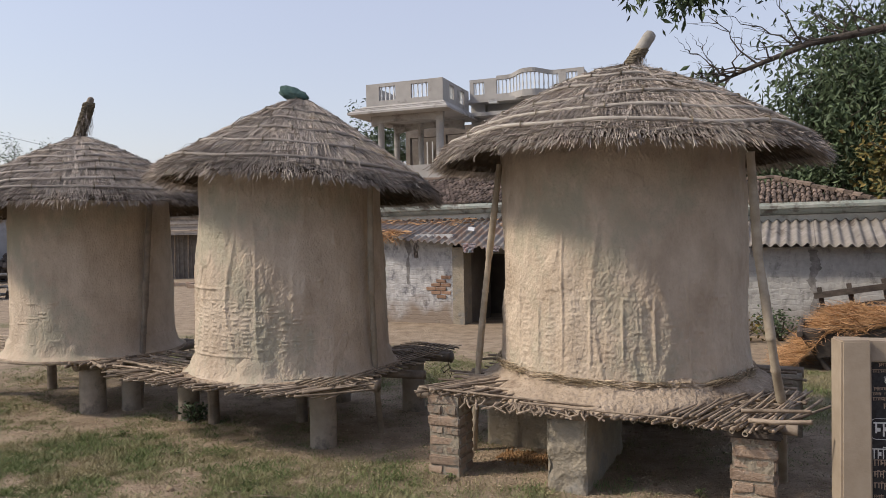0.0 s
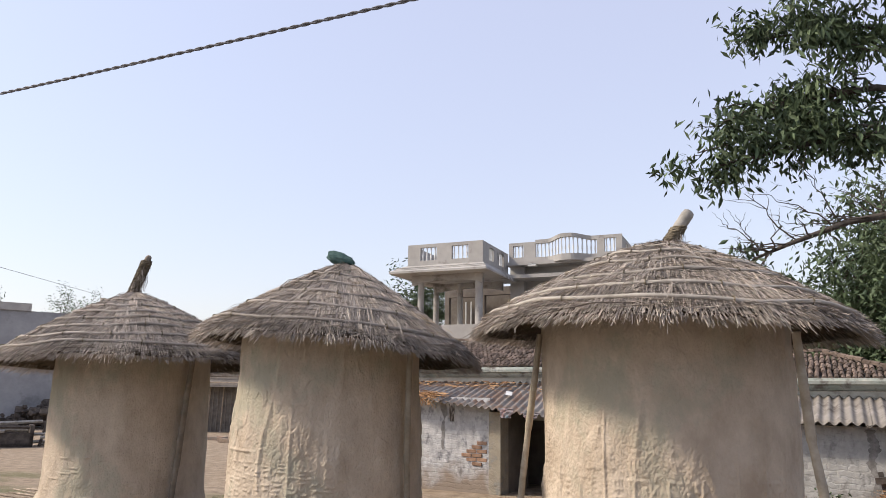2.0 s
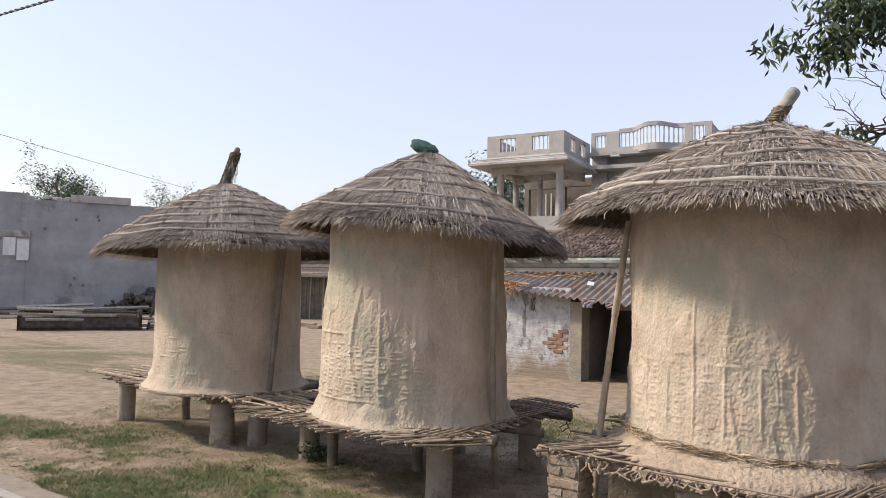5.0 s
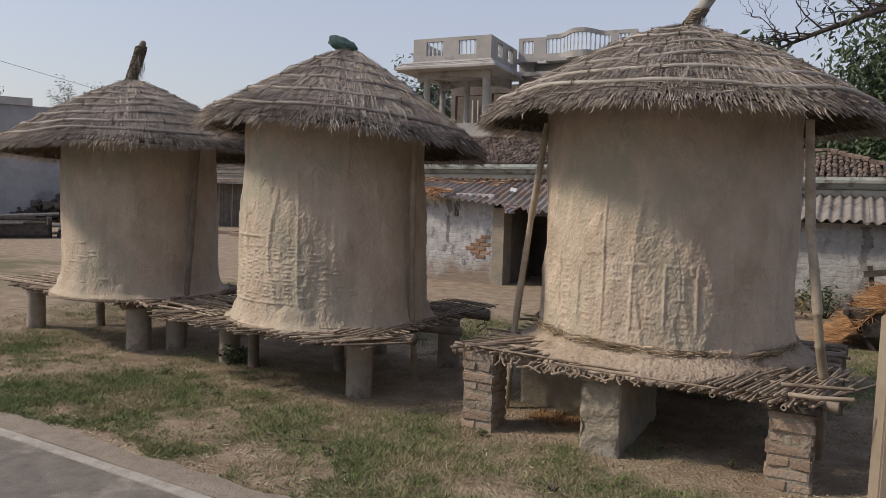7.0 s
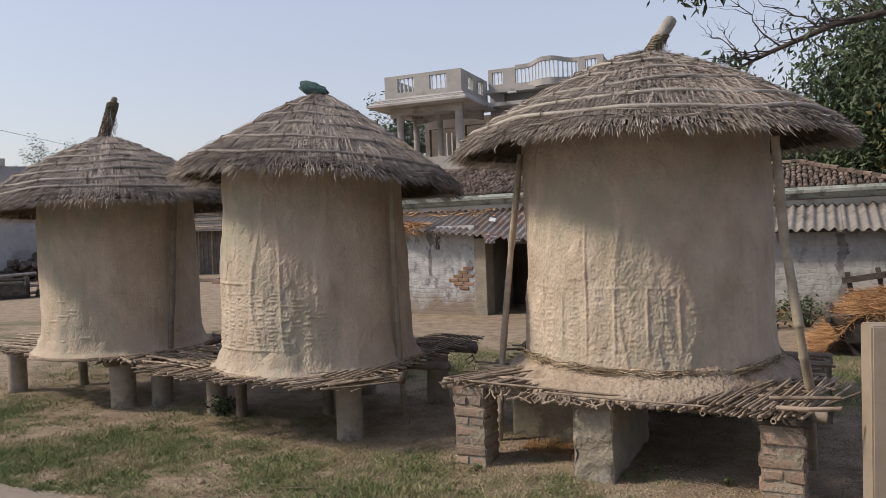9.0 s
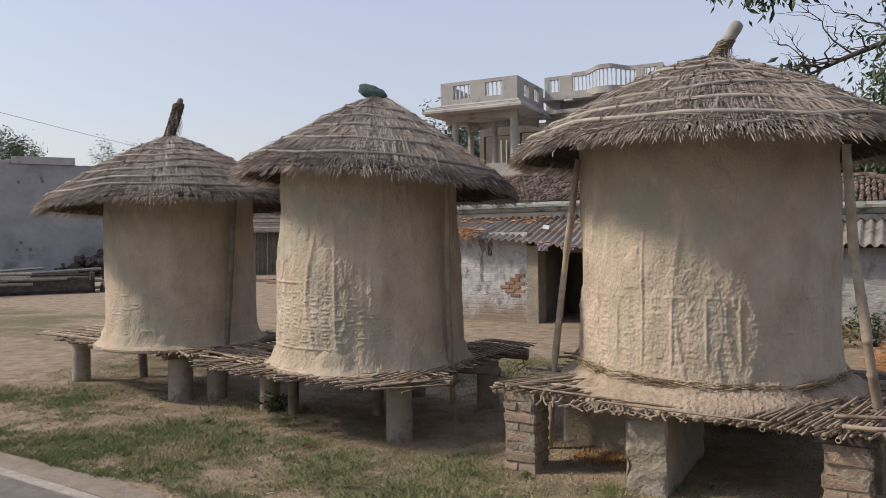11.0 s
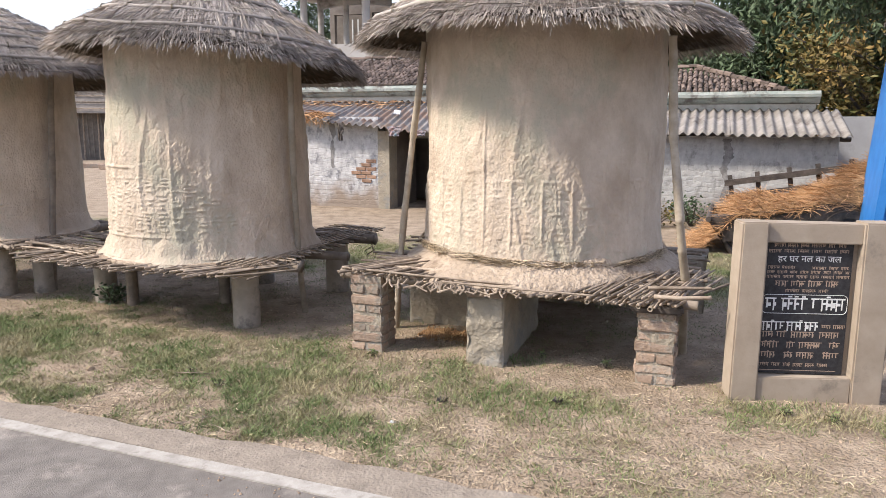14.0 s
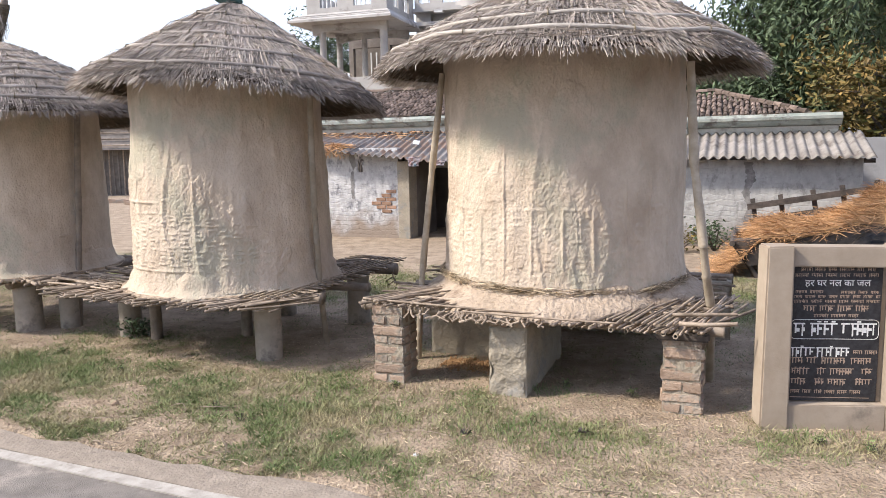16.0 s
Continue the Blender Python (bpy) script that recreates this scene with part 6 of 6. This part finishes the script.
    leaf_mesh("crown", [tuple(p) for p in mass], 17000, 0.12, 0.14, 1.2, M_LEAF, t, 7, 0.30)
    leaf_mesh("low_leaves", [tuple(p) for p in ends2 if p.z < 3.45][:60] or [tuple(p) for p in ends2], 260, 0.07, 0.13, 1.0, M_LEAF, t, 6, 0.34)


near_tree()
DG = "dense dark green mango tree behind the sheds"
tree((10.9, 17.8, 0), DG, 1.6, (3.5, 1.9, 2.3), 26000, 0.2, M_LEAF, 31, 0.34, 0.9, 0.25, 2, 13)
tree((14.6, 14.6, 0), DG, 1.6, (3.6, 2.7, 3.0), 20000, 0.24, M_LEAF, 32, 0.34, 0.9, 0.25, 2, 13)
tree((17.0, 20.5, 0), DG, 2.2, (5.2, 4.0, 4.2), 26000, 0.28, M_LEAF, 33, 0.45, 0.9, 0.3, 2, 15)
tree((11.6, 24.0, 0), DG, 2.0, (3.4, 2.4, 2.4), 18000, 0.28, M_LEAF, 34, 0.42, 0.9, 0.3, 2, 13)
tree((19.5, 16.0, 0), DG, 2.2, (5.0, 4.4, 4.6), 20000, 0.28, M_LEAF, 36, 0.45, 0.9, 0.3, 2, 13)
tree((10.0, 17.6, 0), DG, 1.0, (2.4, 1.1, 1.4), 12000, 0.19, M_LEAF, 38, 0.3, 0.9, 0.2, 2, 10)
tree((10.4, 13.6, 0), "bushy tree with yellowing and brown leaves", 1.0, (2.3, 1.5, 1.7), 9000, 0.15, M_LEAFY, 35, 0.22, 0.5, 0.14, 2, 11, 0.5)
tree((-27.0, 35.5, 0), "pale feathery tree behind a grey building", 3.5, (5.7, 1.5, 0.9), 9000, 0.17, M_LEAF, 41, 0.2, 0.2, 0.18, 2, 8)
tree((-21.8, 37.0, 0), "small distant tree with a sparse crown", 3.2, (5.3, 0.6, 0.5), 3200, 0.13, M_LEAF, 42, 0.14, 0.2, 0.12, 2, 7)
tree((-16.5, 45.0, 0), "small distant tree with a sparse crown", 3.2, (4.6, 2.0, 0.7), 3000, 0.2, M_LEAF, 43, 0.2, 0.2, 0.12, 2, 7)
tree((-3.0, 38.0, 0), "leafy tree showing beside a cement house", 3.5, (6.2, 1.0, 0.9), 5000, 0.26, M_LEAF, 44, 0.25, 0.4, 0.15, 2, 8)


def shrub(name, pos, label, r, n, leaf, material, seed, category="plant", h=None):
    h = h or r
    t = thing(name, Matrix.Translation(pos), label, category)
    rng = random.Random(seed)
    g = Geo()
    ends = []
    for k in range(9):
        a = rng.uniform(0, 6.283)
        e = Vector((math.cos(a) * r * rng.uniform(0.3, 1), math.sin(a) * r * rng.uniform(0.3, 1), h * rng.uniform(0.5, 1.1)))
        g.tube([(0, 0, -0.02), e * 0.5 + Vector((0, 0, 0.05 * h)), e], [0.012 * r / 0.3, 0.008 * r / 0.3, 0.003], 5)
        ends += [tuple(e * f) for f in (0.5, 0.75, 1.0)]
    part("stem", g, M_BARK, t)
    leaf_mesh("leaves", ends, n, r * 0.22, leaf, 0.0, material, t, seed, 0.5)


shrub("weed", uv(-4.98, 4.9, 0), "leafy green weed at the foot of a pillar", 0.17, 220, 0.05, M_LEAF, 1)
shrub("weed", uv(-0.75, 11.6, 0), "tangled green weeds at the foot of a white wall", 0.38, 320, 0.07, M_LEAFY, 2)
shrub("weed", uv(-0.2, 11.9, 0), "tangled green weeds at the foot of a white wall", 0.4, 360, 0.07, M_LEAF, 3)
for k, (u, v) in enumerate([(-3.05, 3.62), (-2.75, 3.5), (-4.3, 4.05), (-3.9, 4.15), (-5.2, 4.3), (0.75, 4.2), (1.1, 4.15), (0.5, 4.22), (-1.0, 4.75), (-0.55, 4.7), (-2.1, 4.35)]):
    shrub("weed", uv(u, v, 0), "small broad-leaved weed in short grass", 0.045, 36, 0.026, M_GRASS, 50 + k)


# ---------------------------------------------------------------- wires, twigs, clods
def wire(name, a, b, sag, r, label, twist=False):
    a, b = Vector(a), Vector(b)
    g = Geo()
    for ph in ((0, math.pi) if twist else (0,)):
        pts = []
        n = 900 if twist else 30
        for i in range(n + 1):
            t = i / n
            p = a.lerp(b, t) - Vector((0, 0, sag * 4 * t * (1 - t)))
            if twist:
                p += Vector((0, math.cos(i * 0.9 + ph), math.sin(i * 0.9 + ph))) * r * 0.9
            pts.append(p)
        g.tube(pts, r, 5)
    tagged(part(name, g, M_WIRE), label, "cable")


wire("overhead_cable", (-20.9, 14.28, 5.84), (14.4, 0.66, 5.84), 0.22, 0.012, "thick twisted black overhead cable", True)
wire("overhead_wire", (-16.5, 9.6, 6.05), (-17.3, 31.9, 6.0), 0.05, 0.008, "thin overhead wire crossing the sky")
for x, y, z in ((-20.9, 14.28, 6.2), (14.4, 0.66, 6.2), (-17.3, 31.9, 5.9), (-16.5, 9.6, 6.6)):
    pp = thing("utility_pole", Matrix.Translation((x, y, 0)), "grey cement utility pole carrying overhead wires", "pole", "utility poles")
    part("shaft", Geo().tube([(0, 0, -0.1), (0, 0, z)], [0.11, 0.08], 12), M_PIPE, pp, smooth=True)

trng = random.Random(61)
for k in range(12):
    u, v = trng.uniform(-4.2, 0.6), trng.choice([2.95, 3.05, 3.2, 2.8, 3.6]) + trng.uniform(-0.1, 0.1)
    p = uv(u, v, 0.008)
    a = trng.gauss(0, 0.5)
    L = trng.uniform(0.15, 0.5)
    pts = [p + uv(L * t * math.cos(a), L * t * math.sin(a) + 0.03 * math.sin(4 * t + k), 0.004 + 0.02 * math.sin(3.14 * t) * (k % 3 == 0)) for t in (0, 0.25, 0.5, 0.75, 1)]
    tagged(part("straw_stalk", Geo().tube([Vector((q.x, q.y, q.z)) for q in pts], 0.0026, 5), M_CANE), "dry yellow straw stalk lying at the road edge", "straw", "stalks at the road edge")
CL = [mesh_of("clod", bevelled(1, 0.8, 0.6, 0.2, 2, 0.12, random.Random(k)), M_STONE, True) for k in range(4)]
gc = Geo()
for k in range(3600):
    u, v = trng.uniform(-8.5, 2.5), trng.choice([trng.uniform(2.95, 4.6), trng.gauss(4.75, 0.25), trng.gauss(4.9, 0.5)])
    if k > 3450:
        u, v = trng.gauss(-1.3, 0.35), trng.gauss(2.48, 0.06)
    s = trng.uniform(0.004, 0.011)
    p = uv(u, v, (ground_z(u, v) if v > 2.93 else 0.0) + s * 0.1)
    q = [p + Vector((s * math.cos(t + k), s * math.sin(t + k), trng.uniform(-0.2, 0.3) * s)) for t in (0, 1.57, 3.14, 4.71)]
    gc.add(q + [p + Vector((trng.uniform(-0.3, 0.3) * s, trng.uniform(-0.3, 0.3) * s, s))], [(0, 1, 4), (1, 2, 4), (2, 3, 4), (3, 0, 4)])
tagged(part("crumbled_earth", gc, M_STONE), "small crumbs of dry earth and gravel", "earth crumbs", kind="stuff")
for k in range(90):
    u, v = trng.uniform(-9, 2.5), trng.choice([trng.uniform(2.9, 4.6), trng.gauss(4.9, 0.3), trng.uniform(5, 7)])
    s = trng.uniform(0.010, 0.028) * (1.5 if trng.random() < 0.08 else 1)
    ob = part("clod", CL[k % 4], None)
    p = uv(u, v, ground_z(u, v) + s * 0.2)
    ob.matrix_world = pose(p.x, p.y, p.z, 0, 0, trng.uniform(0, 360)) @ Matrix.Scale(s, 4)
    tagged(ob, "small clod of dry earth", "clod", "clods on the ground")
for k, (u, v, c) in enumerate([(-1.35, 3.72, 0), (-0.72, 3.95, 1), (-1.5, 3.35, 2)]):
    g = Geo()
    for i in range(7):
        a = 0.9 * i
        g.add([(0, 0, 0), (0.05 * math.cos(a), 0.05 * math.sin(a), 0.05), (0.06 * math.cos(a + 0.5), 0.06 * math.sin(a + 0.5), 0.02)], [(0, 1, 2)])
    ob = part("dead_leaf", g, M_OLDWOOD if c < 2 else M_POLEWOOD)
    p = uv(u, v, 0.012)
    ob.matrix_world = pose(p.x, p.y, p.z, 0, 0, 50 * k) @ Matrix.Scale(0.6 if c < 2 else 0.3, 4)
    tagged(ob, "curled dry leaf on the ground", "leaf", "dead leaves")
